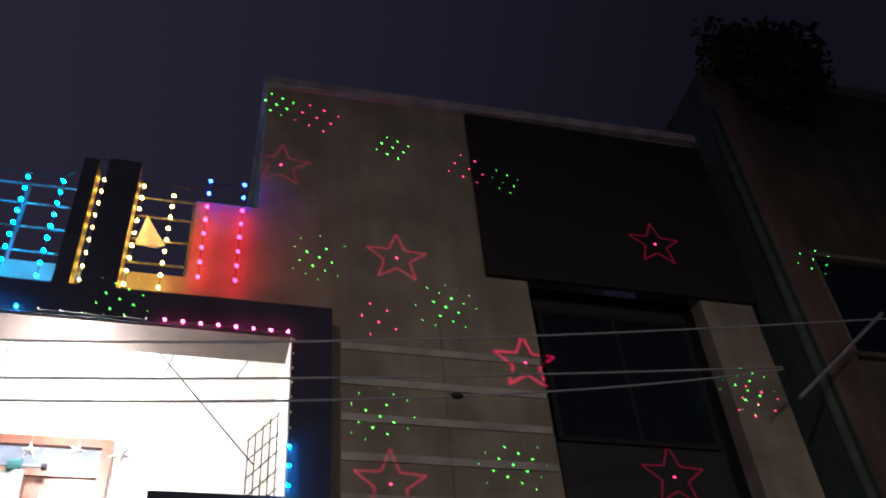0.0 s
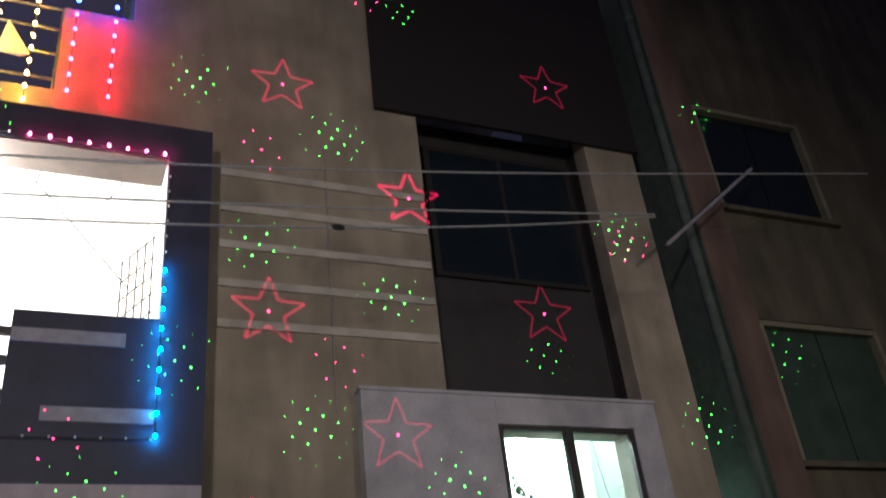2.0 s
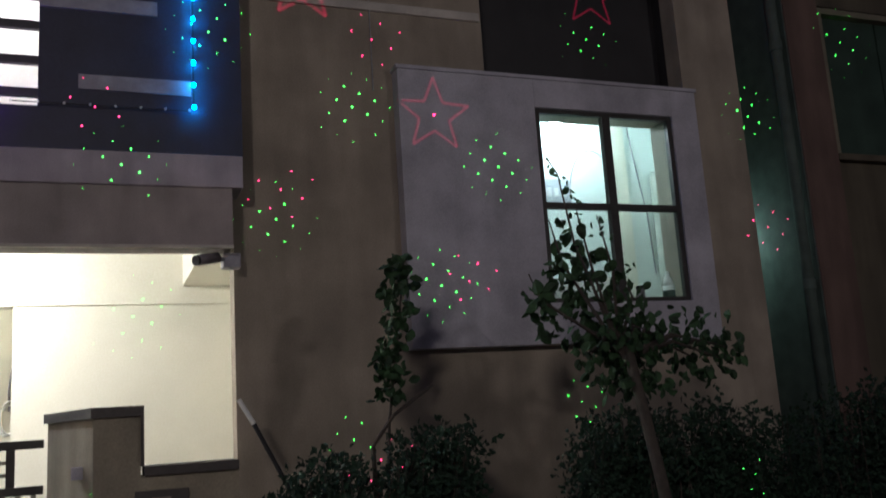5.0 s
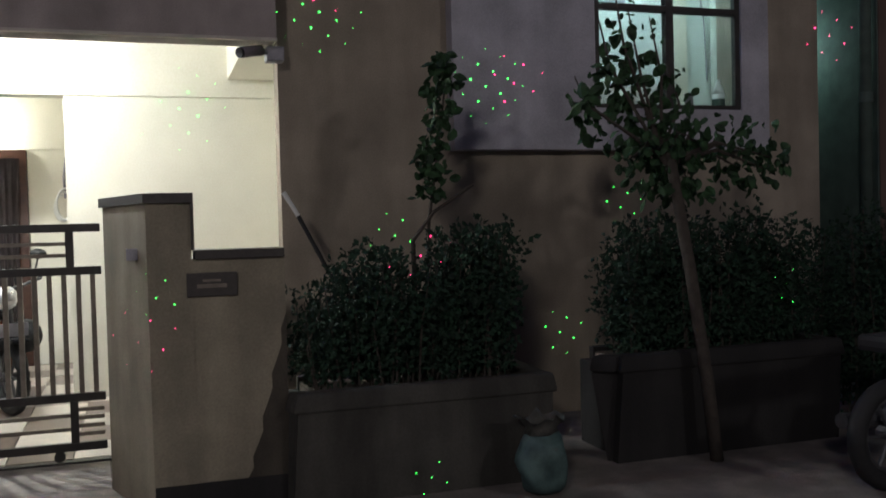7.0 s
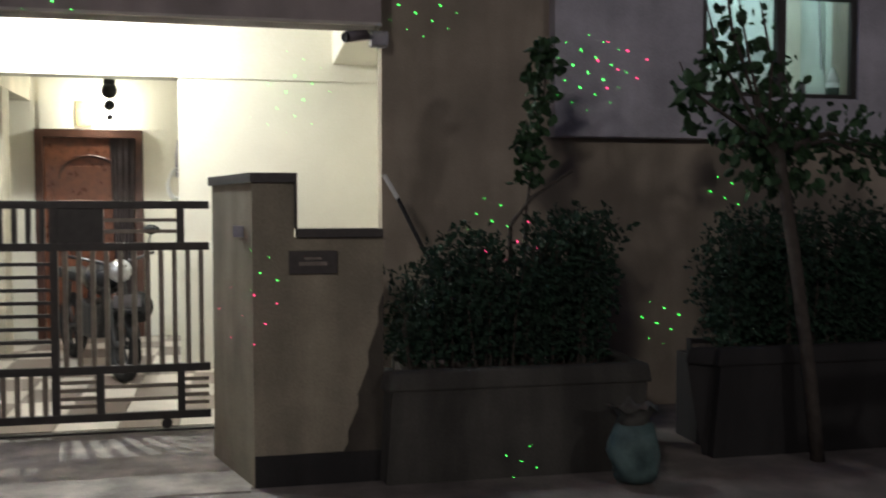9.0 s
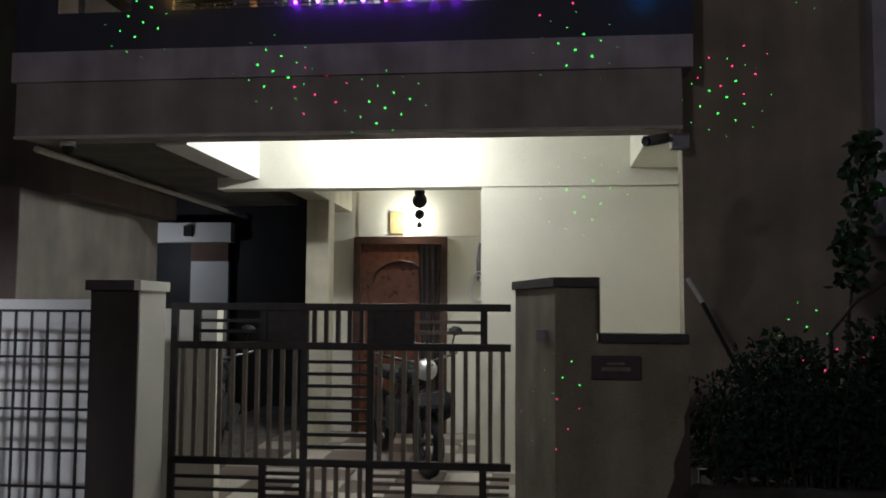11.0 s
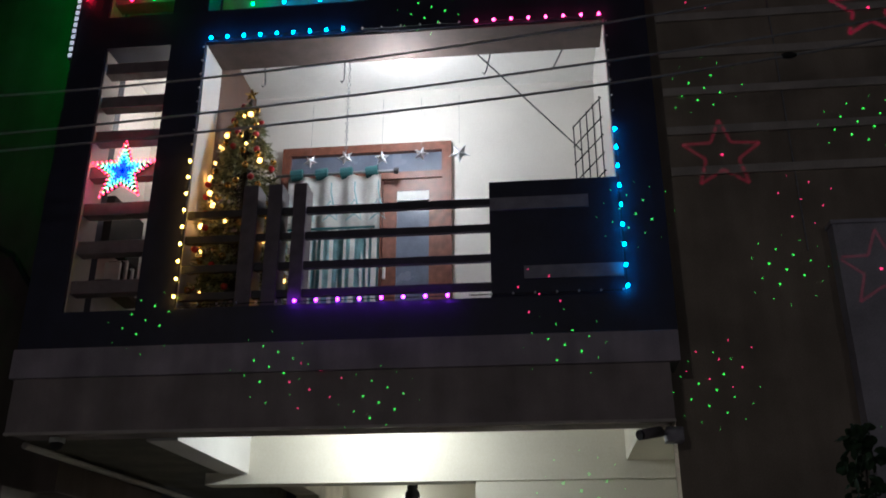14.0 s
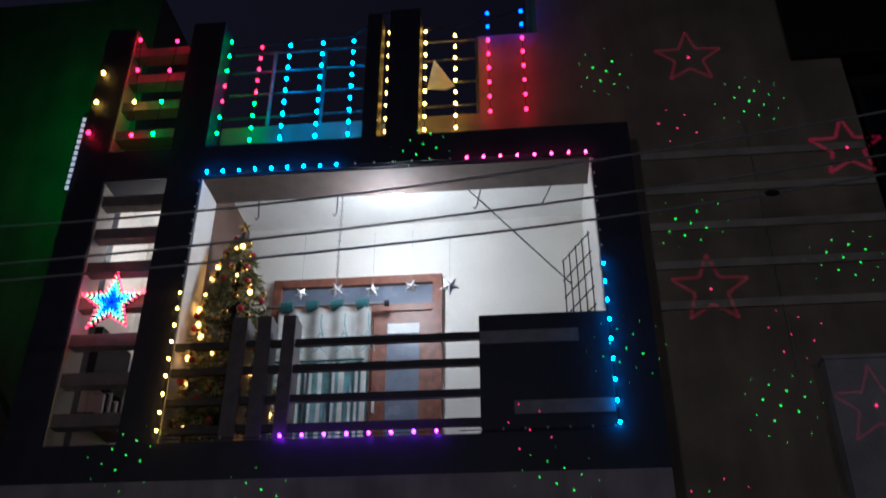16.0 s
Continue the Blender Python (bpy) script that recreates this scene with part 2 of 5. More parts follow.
def wheel_ring(bm, centre, axis, big, small, seg=28, sides=8):
    c, ax = Vector(centre), Vector(axis).normalized()
    u = ax.cross(Vector((0, 0, 1))).normalized()
    v = u.cross(ax)
    tube(bm, [c + big * (math.cos(i * math.tau / seg) * u + math.sin(i * math.tau / seg) * v) for i in range(seg)], small, sides, closed=True)


def prism(bm, corners, z0, z1):
    low = [bm.verts.new((x, y, z0)) for x, y in corners]
    high = [bm.verts.new((x, y, z1)) for x, y in corners]
    bm.faces.new(list(reversed(low)))
    bm.faces.new(high)
    for i in range(len(corners)):
        j = (i + 1) % len(corners)
        bm.faces.new((low[i], low[j], high[j], high[i]))


def finish(name, bm, mat, smooth=False):
    bmesh.ops.recalc_face_normals(bm, faces=bm.faces)
    me = bpy.data.meshes.new(name)
    bm.to_mesh(me)
    bm.free()
    me.materials.append(mat)
    if smooth:
        me.polygons.foreach_set("use_smooth", [True] * len(me.polygons))
    return new(name, me)


def part(name, bm, mat, parent, label="", smooth=False):
    ob = finish(name, bm, mat, smooth)
    if parent:
        top = parent.matrix_world if not parent.parent else parent.parent.matrix_world @ parent.matrix_local
        ob.parent = parent
        ob.matrix_parent_inverse = top.inverted()
    return tagged(ob, label)


def thing(name, place, label, category, group=""):
    ob = new(name)
    ob.location = place
    bpy.context.view_layer.update()
    ob.empty_display_size = 0.1
    return tagged(ob, label, category, group)


def boxes(*spans, bevel=0.0):
    bm = bmesh.new()
    for s in spans:
        box(bm, *s, bevel=bevel)
    return bm


def tubes(*lines, radius=0.01, sides=8):
    bm = bmesh.new()
    for pts in lines:
        tube(bm, pts, radius, sides)
    return bm


def structure(name, bm, mat, label="", category="structure"):
    return tagged(finish(name, bm, mat), label, category, kind="structure")


def leaves(bm, spot, count, spread, size, rng, droop=0.3, oval=False):
    """Small folded leaves scattered through an ellipsoid; oval ones are rounder."""
    for _ in range(count):
        while True:
            d = Vector((rng.uniform(-1, 1), rng.uniform(-1, 1), rng.uniform(-1, 1)))
            if d.length < 1:
                break
        p = Vector(spot) + Vector((d.x * spread[0], d.y * spread[1], d.z * spread[2]))
        a = Vector((rng.gauss(0, 1), rng.gauss(0, 1), rng.gauss(0, 1) - droop)).normalized()
        b = a.cross(Vector((rng.gauss(0, 1), rng.gauss(0, 1), rng.gauss(0, 1)))).normalized()
        s = size * rng.uniform(0.6, 1.3)
        n = a.cross(b) * s * 0.18
        if oval:
            rib = [bm.verts.new(p + a * s * u + n * h) for u, h in ((0, 0), (0.5, -0.5), (1.0, 0.6))]
            for side in (1, -1):
                e = [bm.verts.new(p + a * s * u + b * s * w * side + n * h) for u, w, h in ((0.18, 0.26, 0.6), (0.5, 0.36, 1.0), (0.82, 0.22, 0.9))]
                bm.faces.new((rib[0], e[0], e[1], rib[1]))
                bm.faces.new((rib[1], e[1], e[2], rib[2]))
            continue
        v = [bm.verts.new(q) for q in (p, p + a * s * 0.5 + b * s * 0.32 + n, p + a * s, p + a * s * 0.5 - b * s * 0.32 + n, p + a * s * 0.5)]
        bm.faces.new((v[0], v[1], v[4]))
        bm.faces.new((v[1], v[2], v[4]))
        bm.faces.new((v[2], v[3], v[4]))
        bm.faces.new((v[3], v[0], v[4]))


# ---------------------------------------------------------------- ground
structure("ground", boxes((-60, 60, -40, 80, -0.3, 0.0)), ROAD, "dusty grey-brown concrete street surface", "ground")
bm = bmesh.new()
prism(bm, [(-2.75, 4.80), (-0.01, 4.80), (-0.01, 4.82), (-0.235, 5.48), (-0.28, 6.25), (-3.2, 6.25), (-2.75, 5.6)], -0.1, 0.012)
structure("driveway", bm, RAMP, "worn concrete strip before the gate", "driveway")
bm = bmesh.new()
for i in range(16):
    x = -2.9 + 0.18 * i
    wob = 0.012 * math.sin(i * 2.3)
    prism(bm, [(x, 4.73 + wob), (x + 0.18, 4.73 + 0.012 * math.sin((i + 1) * 2.3)), (x + 0.18, 4.80), (x, 4.80)], -0.1, 0.016)
structure("kerb_edge", bm, RAMP, "pale worn concrete edge before the gate", "kerb")
SLOPE = 0.048
bed = boxes((-4.0, 0.89, 6.25, 9.06, -0.2, 0.012))
for v in bed.verts:
    if v.co.z > 0:
        v.co.z += SLOPE * (v.co.y - 6.25)
structure("porch_floor", bed, CONCRETE, "sloping concrete bed under the porch tiles", "floor")
structure("entrance_step", boxes((-4.0, 1.1, 9.06, 12.5, -0.2, 0.147)), CONCRETE, "concrete floor before the front door", "step")
# Paler sheet with the lit patch's curved edge; light put into colour.
bm = bmesh.new()
prism(bm, [(-2.9, 2.4), (2.0, 2.4), (1.85, 3.3), (1.42, 3.91), (0.95, 4.23), (0.59, 4.44), (0.3, 4.60), (0.02, 4.728), (-2.9, 4.728)], -0.1, 0.006)
structure("street_lit_patch", bm, material("lit_patch_cement", (0.40, 0.365, 0.33), 0.92, vary=0.3, stain=0.35, scale=2.2, fine=60, bump=0.5), "worn cement sheet, paler for the street's lit patch", "pavement")

# ---------------------------------------------------------------- balcony house: shell
structure("wall_porch_cream", boxes((-0.62, 1.2, 8.0, 8.15, 0.0, 2.60), (-0.62, 1.2, 8.008, 8.15, 2.60, 2.615), (-3.08, 1.2, 7.99, 8.2, 2.615, 3.10), (0.70, 1.2, 6.34, 7.99, 2.77, 3.098)), CREAM, "cream painted porch wall with a cross beam", "wall")
structure("wall_porch_side", boxes((-0.62, -0.5, 8.15, 10.0, 0.13, 3.10)), CREAM, "cream painted side wall of the entrance", "wall")
structure("wall_entrance", boxes((-2.74, -2.16, 10.0, 10.15, 0.13, 3.10), (-1.18, -0.5, 10.0, 10.15, 0.13, 2.34), (-2.16, -1.18, 10.0, 10.15, 2.34, 3.10), (-1.18, -0.5, 9.985, 10.15, 2.34, 3.10), (-2.16, -1.18, 9.985, 10.0, 2.34, 3.10)), CREAM, "cream entrance wall above and beside the front door", "wall")
structure("column_porch", boxes((-2.47, -2.24, 8.9, 9.15, 0.13, 2.62), (-2.47, -2.24, 8.2, 10.0, 2.62, 3.10), bevel=0.006), material("olive_column_paint", (0.50, 0.46, 0.36), 0.8, stain=0.15, scale=3), "cream porch column with its beam", "column")
structure("wall_porch_right", boxes((1.2, 1.3, 6.5, 8.15, 0.0, 3.10)), CREAM, "cream porch wall at the house corner", "wall")
structure("ceiling_porch", boxes((-2.9, 1.2, 6.34, 10.15, 3.10, 3.118), (-2.92, -2.68, 6.3, 8.0, 2.705, 3.10)), WHITE, "pale porch ceiling with a side beam", "ceiling")
# Base colour set far darker than the porch ceiling beside it.
structure("ceiling_passage", boxes((-3.87, -2.921, 6.3, 10.15, 2.72, 3.1)), PASSAGE, "dark olive ceiling of the side passage", "ceiling")
structure("beam_front", boxes((-3.85, 0.855, 6.0, 6.3, 2.722, 3.115), bevel=0.004), LOWBEAM, "dark taupe front beam over the porch", "beam")
structure("fascia", boxes((-3.88, 0.925, 5.975, 6.3, 3.115, 3.335), bevel=0.005), FASCIA, "grey painted slab edge under the balcony", "trim")
structure("trim_beam_edge", boxes((-3.85, 0.855, 5.985, 6.02, 2.705, 2.725)), BAND, "thin pale drip edge on the beam", "trim")

# charcoal frame of the balcony storeys
structure("wall_balcony_frame", boxes(
    (-3.87, 0.93, 6.0, 6.29, 3.335, 3.62), (-3.87, -3.57, 6.0, 6.4, 3.62, 5.97), (-3.0, -2.70, 6.0, 6.4, 3.62, 5.97), (0.60, 0.93, 6.0, 6.29, 3.62, 5.97),
    (-3.87, 0.93, 6.0, 6.29, 5.97, 6.29), (-3.87, -3.60, 6.0, 6.25, 6.29, 7.78), (-3.02, -2.71, 6.0, 6.25, 6.29, 7.78), (-1.33, -1.20, 6.0, 6.2, 6.29, 7.75),
    (-1.12, -0.84, 6.0, 6.25, 6.29, 7.78)), NAVY, "charcoal painted concrete frame of the balcony front", "wall")
structure("trim_reveal_left", boxes((-2.70, -2.692, 6.03, 6.4, 3.62, 5.965)), BALWALL, "ivory painted reveal of the balcony opening", "trim")
structure("trim_reveal_slot", boxes((-3.57, -3.562, 6.03, 6.29, 3.62, 5.965)), BALWALL, "ivory painted reveal of the narrow opening", "trim")
structure("trim_reveal_terrace", boxes((-3.60, -3.592, 6.03, 6.25, 6.30, 7.77)), BALWALL, "ivory painted reveal of the terrace opening", "trim")
structure("trim_reveal_right", boxes((0.592, 0.60, 6.03, 6.4, 3.62, 5.965)), BALWALL, "ivory painted reveal of the balcony opening", "trim")
structure("trim_soffit", boxes((-2.69, 0.59, 6.02, 6.4, 5.955, 5.968)), material("brown_soffit_paint", (0.085, 0.062, 0.054), 0.8), "brown soffit of the balcony opening", "trim")
structure("floor_balcony", boxes((-3.87, 0.75, 6.3, 7.55, 3.12, 3.44)), TILE, "pale balcony floor slab", "floor")
structure("ceiling_balcony", boxes((-3.87, 0.75, 6.3, 7.55, 6.275, 6.29), (-3.87, 0.90, 6.32, 9.0, 6.292, 6.45)), WHITE, "white balcony ceiling", "ceiling")
structure("wall_balcony_back", boxes((-3.87, -2.38, 7.4, 7.55, 3.44, 6.28), (-0.76, 0.75, 7.4, 7.55, 3.44, 6.28), (-2.38, -0.76, 7.4, 7.55, 5.665, 6.28)), BALWALL, "ivory balcony back wall round the door", "wall")
structure("wall_balcony_right", boxes((0.60, 0.75, 6.31, 7.4, 3.44, 6.275)), BALWALL, "ivory balcony side wall", "wall")
structure("wall_balcony_left", boxes((-2.75, -2.71, 6.4, 7.4, 3.44, 6.275)), BROWNWALL, "brown accent wall beside the balcony", "wall")
structure("wall_balcony_far_left", boxes((-3.87, -3.75, 6.4, 7.4, 3.44, 6.28)), BALWALL, "ivory end wall of the balcony", "wall")
structure("wall_terrace", boxes((-3.6, -3.02, 6.30, 6.42, 6.291, 6.62), (-2.71, -0.32, 6.30, 6.42, 6.291, 6.72), (-0.32, 0.25, 6.30, 6.42, 6.291, 7.66)), BEIGE, "beige terrace parapet behind the light strings", "wall")

# ---------------------------------------------------------------- beige wing
WINGWALL = boxes((0.895, 2.92, 6.3, 6.5, 0.0, 6.29), (0.25, 2.92, 6.3, 6.5, 6.45, 9.7), (0.98, 2.92, 6.3, 6.5, 6.29, 6.45), (2.92, 5.45, 6.3, 6.5, 0.0, 2.04), (2.92, 5.45, 6.3, 6.5, 7.3, 9.7))
for v in WINGWALL.verts:
    if v.co.z > 9.6:
        v.co.z = 9.50 + 0.025 * v.co.x
structure("wall_beige", WINGWALL, BEIGE, "beige plastered house wall with rain stains", "wall")
structure("pilaster", boxes((4.84, 5.45, 6.3, 6.5, 2.04, 7.3)), BEIGE, "beige plastered pilaster beside the dark bay", "pilaster")
ROOF = boxes((0.2, 5.5, 6.22, 9.5, 0.0, 0.12), bevel=0.01)
for v in ROOF.verts:
    v.co.z += 9.503 + 0.025 * v.co.x
structure("roof", ROOF, FASCIA, "grey flat roof slab with a thin edge", "roof")
structure("wall_wing_side", boxes((0.25, 0.45, 6.5, 9.5, 6.45, 9.50)), BEIGE, "beige side wall above the terrace", "wall")
structure("wall_dark_bay", boxes((2.92, 4.84, 6.62, 6.75, 4.1, 7.3), (4.84, 4.92, 6.501, 6.75, 4.22, 7.3), (2.84, 2.92, 6.501, 6.75, 4.22, 7.3)), DARKBAY, "dark clad wall of the recessed bay", "wall")
structure("wall_panel_dark", boxes((2.49, 5.50, 6.24, 6.298, 7.10, 9.52), bevel=0.006), HOODMAT, "dark maroon clad panel over the bay", "panel")
bay = thing("window_2", (3.88, 6.6, 5.9), "dark tinted glass panel in the recessed bay", "window")
bay["kind"] = "structure"
for i in range(2):
    x = 3.15 + i * 0.80
    part("pane", boxes((x, x + 0.76, 6.585, 6.60, 5.55, 6.95)), BLUEGLASS, bay)
part("window_frame", boxes((3.09, 4.75, 6.58, 6.62, 6.95, 7.0), (3.09, 4.75, 6.58, 6.62, 5.5, 5.55), (3.09, 3.15, 6.58, 6.62, 5.55, 6.95), (3.91, 3.95, 6.58, 6.62, 5.55, 6.95), (4.71, 4.75, 6.58, 6.62, 5.55, 6.95)), HOODMAT, bay)
for i in range(5):
    z = 6.12 - 0.357 * i
    structure("trim_band", boxes((1.05, 2.9, 6.278, 6.3, z - 0.035, z + 0.035)), BAND, "pale raised plaster band on the wall", "trim")
structure("trim_cable", tubes([(1.97, 6.288, 6.6), (1.97, 6.288, 4.0)], radius=0.006), WIREMAT, "thin dark cable down the beige wall", "cable")

# grey bay box with the lit window
structure("wall_window_bay", boxes((2.13, 3.28, 6.17, 6.3, 2.01, 4.15), (4.59, 4.85, 6.17, 6.3, 2.01, 4.15), (3.28, 4.59, 6.17, 6.3, 2.01, 2.33), (3.28, 4.59, 6.17, 6.3, 3.915, 4.15), (2.115, 4.865, 6.155, 6.3, 4.15, 4.18), bevel=0.004), GREYBOX, "grey plastered projecting bay round the window", "wall")
structure("wall_bay_backing", boxes((2.92, 3.28, 6.3, 6.5, 2.04, 4.19), (4.59, 4.84, 6.3, 6.5, 2.04, 4.19), (3.28, 4.59, 6.3, 6.5, 2.04, 2.33), (3.28, 4.59, 6.3, 6.5, 3.915, 4.19), (2.92, 4.84, 6.3, 6.62, 4.19, 4.22)), BEIGE, "plastered wall behind the bay", "wall")
win = thing("window_1", (3.95, 6.2, 2.28), "four-pane black steel window of a lit room", "window")
win["kind"] = "structure"
W0, W1, WB, WT = 3.28, 4.59, 2.33, 3.915
part("window_frame", boxes((W0, W0 + 0.045, 6.19, 6.24, WB, WT), (W1 - 0.045, W1, 6.19, 6.24, WB, WT), (W0 + 0.045, W1 - 0.045, 6.19, 6.24, WB, WB + 0.035), (W0 + 0.045, W1 - 0.045, 6.19, 6.24, WT - 0.035, WT)), GATE, win)
part("mullion", boxes((3.905, 3.975, 6.185, 6.245, WB + 0.035, WT - 0.035)), GATE, win)
part("transom_bar", boxes((W0 + 0.045, 3.905, 6.188, 6.242, 3.085, 3.135), (3.975, W1 - 0.045, 6.188, 6.242, 3.085, 3.135)), GATE, win)
for x0, x1 in ((W0 + 0.045, 3.905), (3.975, W1 - 0.045)):
    for z0, z1 in ((WB + 0.035, 3.085), (3.135, WT - 0.035)):
        pane = part("pane", boxes((x0, x1, 6.212, 6.218, z0, z1)), CLEAR, win)
        pane.visible_shadow = False
structure("wall_room", boxes((2.7, 5.4, 7.6, 7.7, 1.2, 4.75), (2.6, 2.7, 6.5, 7.7, 1.2, 4.75), (5.4, 5.5, 6.5, 7.7, 1.2, 4.75), (2.7, 5.4, 6.755, 6.8, 4.25, 4.75), (2.7, 5.4, 6.5, 6.755, 4.25, 4.29)), ROOMWALL, "pale green walls of the lit room", "wall")
structure("ceiling_room", boxes((2.6, 5.5, 6.75, 7.7, 4.75, 4.85)), WHITE, "white ceiling of the lit room", "ceiling")
structure("floor_room", boxes((2.6, 5.5, 6.5, 7.7, 1.1, 1.2)), TILE, "tiled floor of the lit room", "floor")

# ---------------------------------------------------------------- house at the right
structure("wall_right_house", boxes((6.26, 6.38, 6.2, 6.4, 0.0, 11.2), (6.38, 8.0, 6.2, 6.4, 0.0, 3.66), (6.38, 8.0, 6.2, 6.4, 5.15, 6.50), (6.38, 8.0, 6.2, 6.4, 7.95, 11.2), (8.0, 14.0, 6.2, 6.4, 0.0, 11.2)), NOLIVE, "olive plastered wall of the neighbouring house", "wall")
structure("wall_right_house_pier", boxes((5.86, 6.26, 6.05, 9.0, 0.0, 11.0)), NBROWN, "brown plastered pier of the neighbouring house", "wall")
structure("wall_alley_side", boxes((5.845, 5.86, 6.06, 9.0, 0.0, 10.9)), PIPE, "grey-green side wall of the narrow alley", "wall")
structure("roof_right_house", boxes((6.2, 14.0, 6.05, 9.0, 11.2, 11.32)), FASCIA, "dark flat roof edge of the neighbouring house", "roof")
NFRAME = material("pale_olive_frame", (0.20, 0.18, 0.13), 0.8, scale=5)
def side_window(name, z0, z1, leaf_name, leaf_mat, label):
    w = thing(name, (7.2, 6.3, z0), label, "window")
    w["kind"] = "structure"
    for x0, x1 in ((6.40, 7.18), (7.20, 7.98)):
        part(leaf_name, boxes((x0, x1, 6.27, 6.30, z0, z1)), leaf_mat, w)
    part("window_frame", boxes((6.38, 6.44, 6.185, 6.27, z0, z1), (7.94, 8.0, 6.185, 6.27, z0, z1), (6.44, 7.94, 6.185, 6.27, z1 - 0.06, z1)), NFRAME, w)
    part("window_sill", boxes((6.34, 8.04, 6.12, 6.3, z0 - 0.08, z0 - 0.02), bevel=0.006), NOLIVE, w)


side_window("window_3", 3.68, 5.13, "shutter", NGREEN, "dark green shuttered window of the neighbouring house")
side_window("window_4", 6.52, 7.93, "pane", BLUEGLASS, "dark unlit upper window of the neighbouring house")

# ---------------------------------------------------------------- house at the left
structure("wall_left_house", boxes((-9.0, -4.11, 6.5, 9.0, 0.0, 2.43), (-5.0, -3.9, 6.9, 9.0, 2.43, 9.2), (-9.0, -5.0, 6.9, 9.0, 2.43, 9.2)), LEFTWALL, "brown-grey plastered wall of the house beside", "wall")
# Thin skin, paler than the front, carrying porch light in its colour.
structure("wall_left_side", boxes((-4.11, -4.1, 6.5, 9.0, 0.0, 2.43)), LEFTLIT, "plastered side wall along the passage, paler for porch light", "wall")
structure("wall_low_left", boxes((-8.0, -2.76, 5.55, 5.7, 0.0, 1.55)), WHITE, "white low yard wall with a flaking top", "wall")
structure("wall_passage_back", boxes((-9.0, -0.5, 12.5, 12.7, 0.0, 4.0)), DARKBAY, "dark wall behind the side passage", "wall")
structure("wall_passage_panel", boxes((-5.75, -4.5, 12.3, 12.48, 2.47, 2.75)), WHITE, "white painted lintel behind the passage", "wall")
structure("door_passage", boxes((-5.12, -4.56, 12.4, 12.48, 0.0, 2.20)), WHITE, "pale closed door at the end of the passage", "door")
structure("wall_passage_band", boxes((-5.12, -4.56, 12.38, 12.48, 2.20, 2.46)), BROWNWALL, "brown painted band over the passage door", "wall")
structure("pipe_conduit", tubes([(-3.80, 6.2, 2.67), (-3.80, 10.9, 2.67)], radius=0.025), BAND, "pale conduit pipe under the porch edge", "pipe")

# drainpipe in the gap between the houses
structure("wall_alley_end", boxes((5.45, 5.845, 9.0, 9.1, 0.0, 9.0)), NBROWN, "plastered wall closing the narrow alley", "wall")
pipe = thing("drainpipe", (5.76, 6.12, 0), "grey-green plastic drainpipe between the houses", "pipe")
part("downpipe", tubes([(5.78, 6.12, 0.0), (5.78, 6.12, 10.2)], radius=0.05, sides=14), PIPE, pipe, smooth=True)
for z in (2.4, 4.6, 6.8, 9.0):
    part("clamp", tubes([(5.78, 6.12, z), (5.78, 6.12, z + 0.09)], radius=0.06, sides=14), PIPE, pipe)

loop = thing("hanging_cable", (-4.4, 6.6, 4.2), "dark loose cable hanging on the side house", "cable")
part("cord", tubes([(-5.4, 6.86, 4.75), (-4.9, 6.86, 4.62), (-4.62, 6.86, 4.48), (-4.42, 6.86, 4.20), (-4.2, 6.86, 3.95), (-4.1, 6.86, 3.6)], radius=0.022), BLACK, loop)

dome = thing("dome_camera", (-3.52, 6.14, 2.7), "small dark dome camera under the beam", "camera")
bm = bmesh.new()
ball(bm, (-3.52, 6.14, 2.665), 0.045, 14, 8)
part("dome", bm, BLACK, dome, smooth=True)
part("base", tubes([(-3.52, 6.14, 2.708), (-3.52, 6.14, 2.675)], radius=0.055, sides=16), WHITEPLASTIC, dome)
meter = thing("meter_box", (-5.0, 12.3, 2.5), "small dark meter box on the white lintel", "box")
part("case", boxes((-5.18, -5.06, 12.24, 12.3, 2.55, 2.70), bevel=0.008), BLACK, meter)

# slanting tube bracket on the neighbouring pier
arm = thing("bracket_arm", (5.8, 6.0, 5.7), "thin pale slanting tube fixed to the pier", "bracket")
part("arm_tube", tubes([(5.2, 5.85, 5.66), (6.62, 5.85, 6.80)], radius=0.020), GREYBAR, arm)

# ---------------------------------------------------------------- gate and pillars
pillar = thing("gate_pillar", (0.05, 4.95, 0), "olive-beige plastered gate pillar stepping down to a low wall", "pillar")
bm = bmesh.new()
prism(bm, [(-0.232, 5.48), (0.0, 4.81), (0.218, 4.81), (0.218, 5.48)], 0, 1.62)
part("shaft", bm, PILLAR, pillar)
bm = bmesh.new()
prism(bm, [(0.218, 4.815), (0.692, 4.815), (0.715, 5.0), (0.218, 5.0)], 0, 1.328)
part("low_wall", bm, PILLAR, pillar)
bm = bmesh.new()
prism(bm, [(-0.255, 5.50), (-0.010, 4.785), (0.234, 4.785), (0.234, 5.50)], 1.62, 1.67)
part("coping", bm, CAP, pillar, "dark stone coping")
part("coping", boxes((0.2345, 0.69, 4.785, 5.02, 1.328, 1.375), bevel=0.003), CAP, pillar, "dark stone coping")
part("step_edge", boxes((0.2185, 0.234, 4.785, 5.02, 1.375, 1.619)), CAP, pillar)
# Dark band laid on for the shade along the wall's foot.
part("foot_shade", boxes((0.004, 0.690, 4.806, 4.8135, 0.0, 0.17)), DARKCONCRETE, pillar, "dark band for the shade at the wall's foot")
# Dark patch on the wall's lower corner, narrowing upward.
DARKPATCH = material("dark_patch_plaster", (0.075, 0.064, 0.050), 0.9, stain=0.4, scale=7, fine=80, bump=0.3)
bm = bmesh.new()
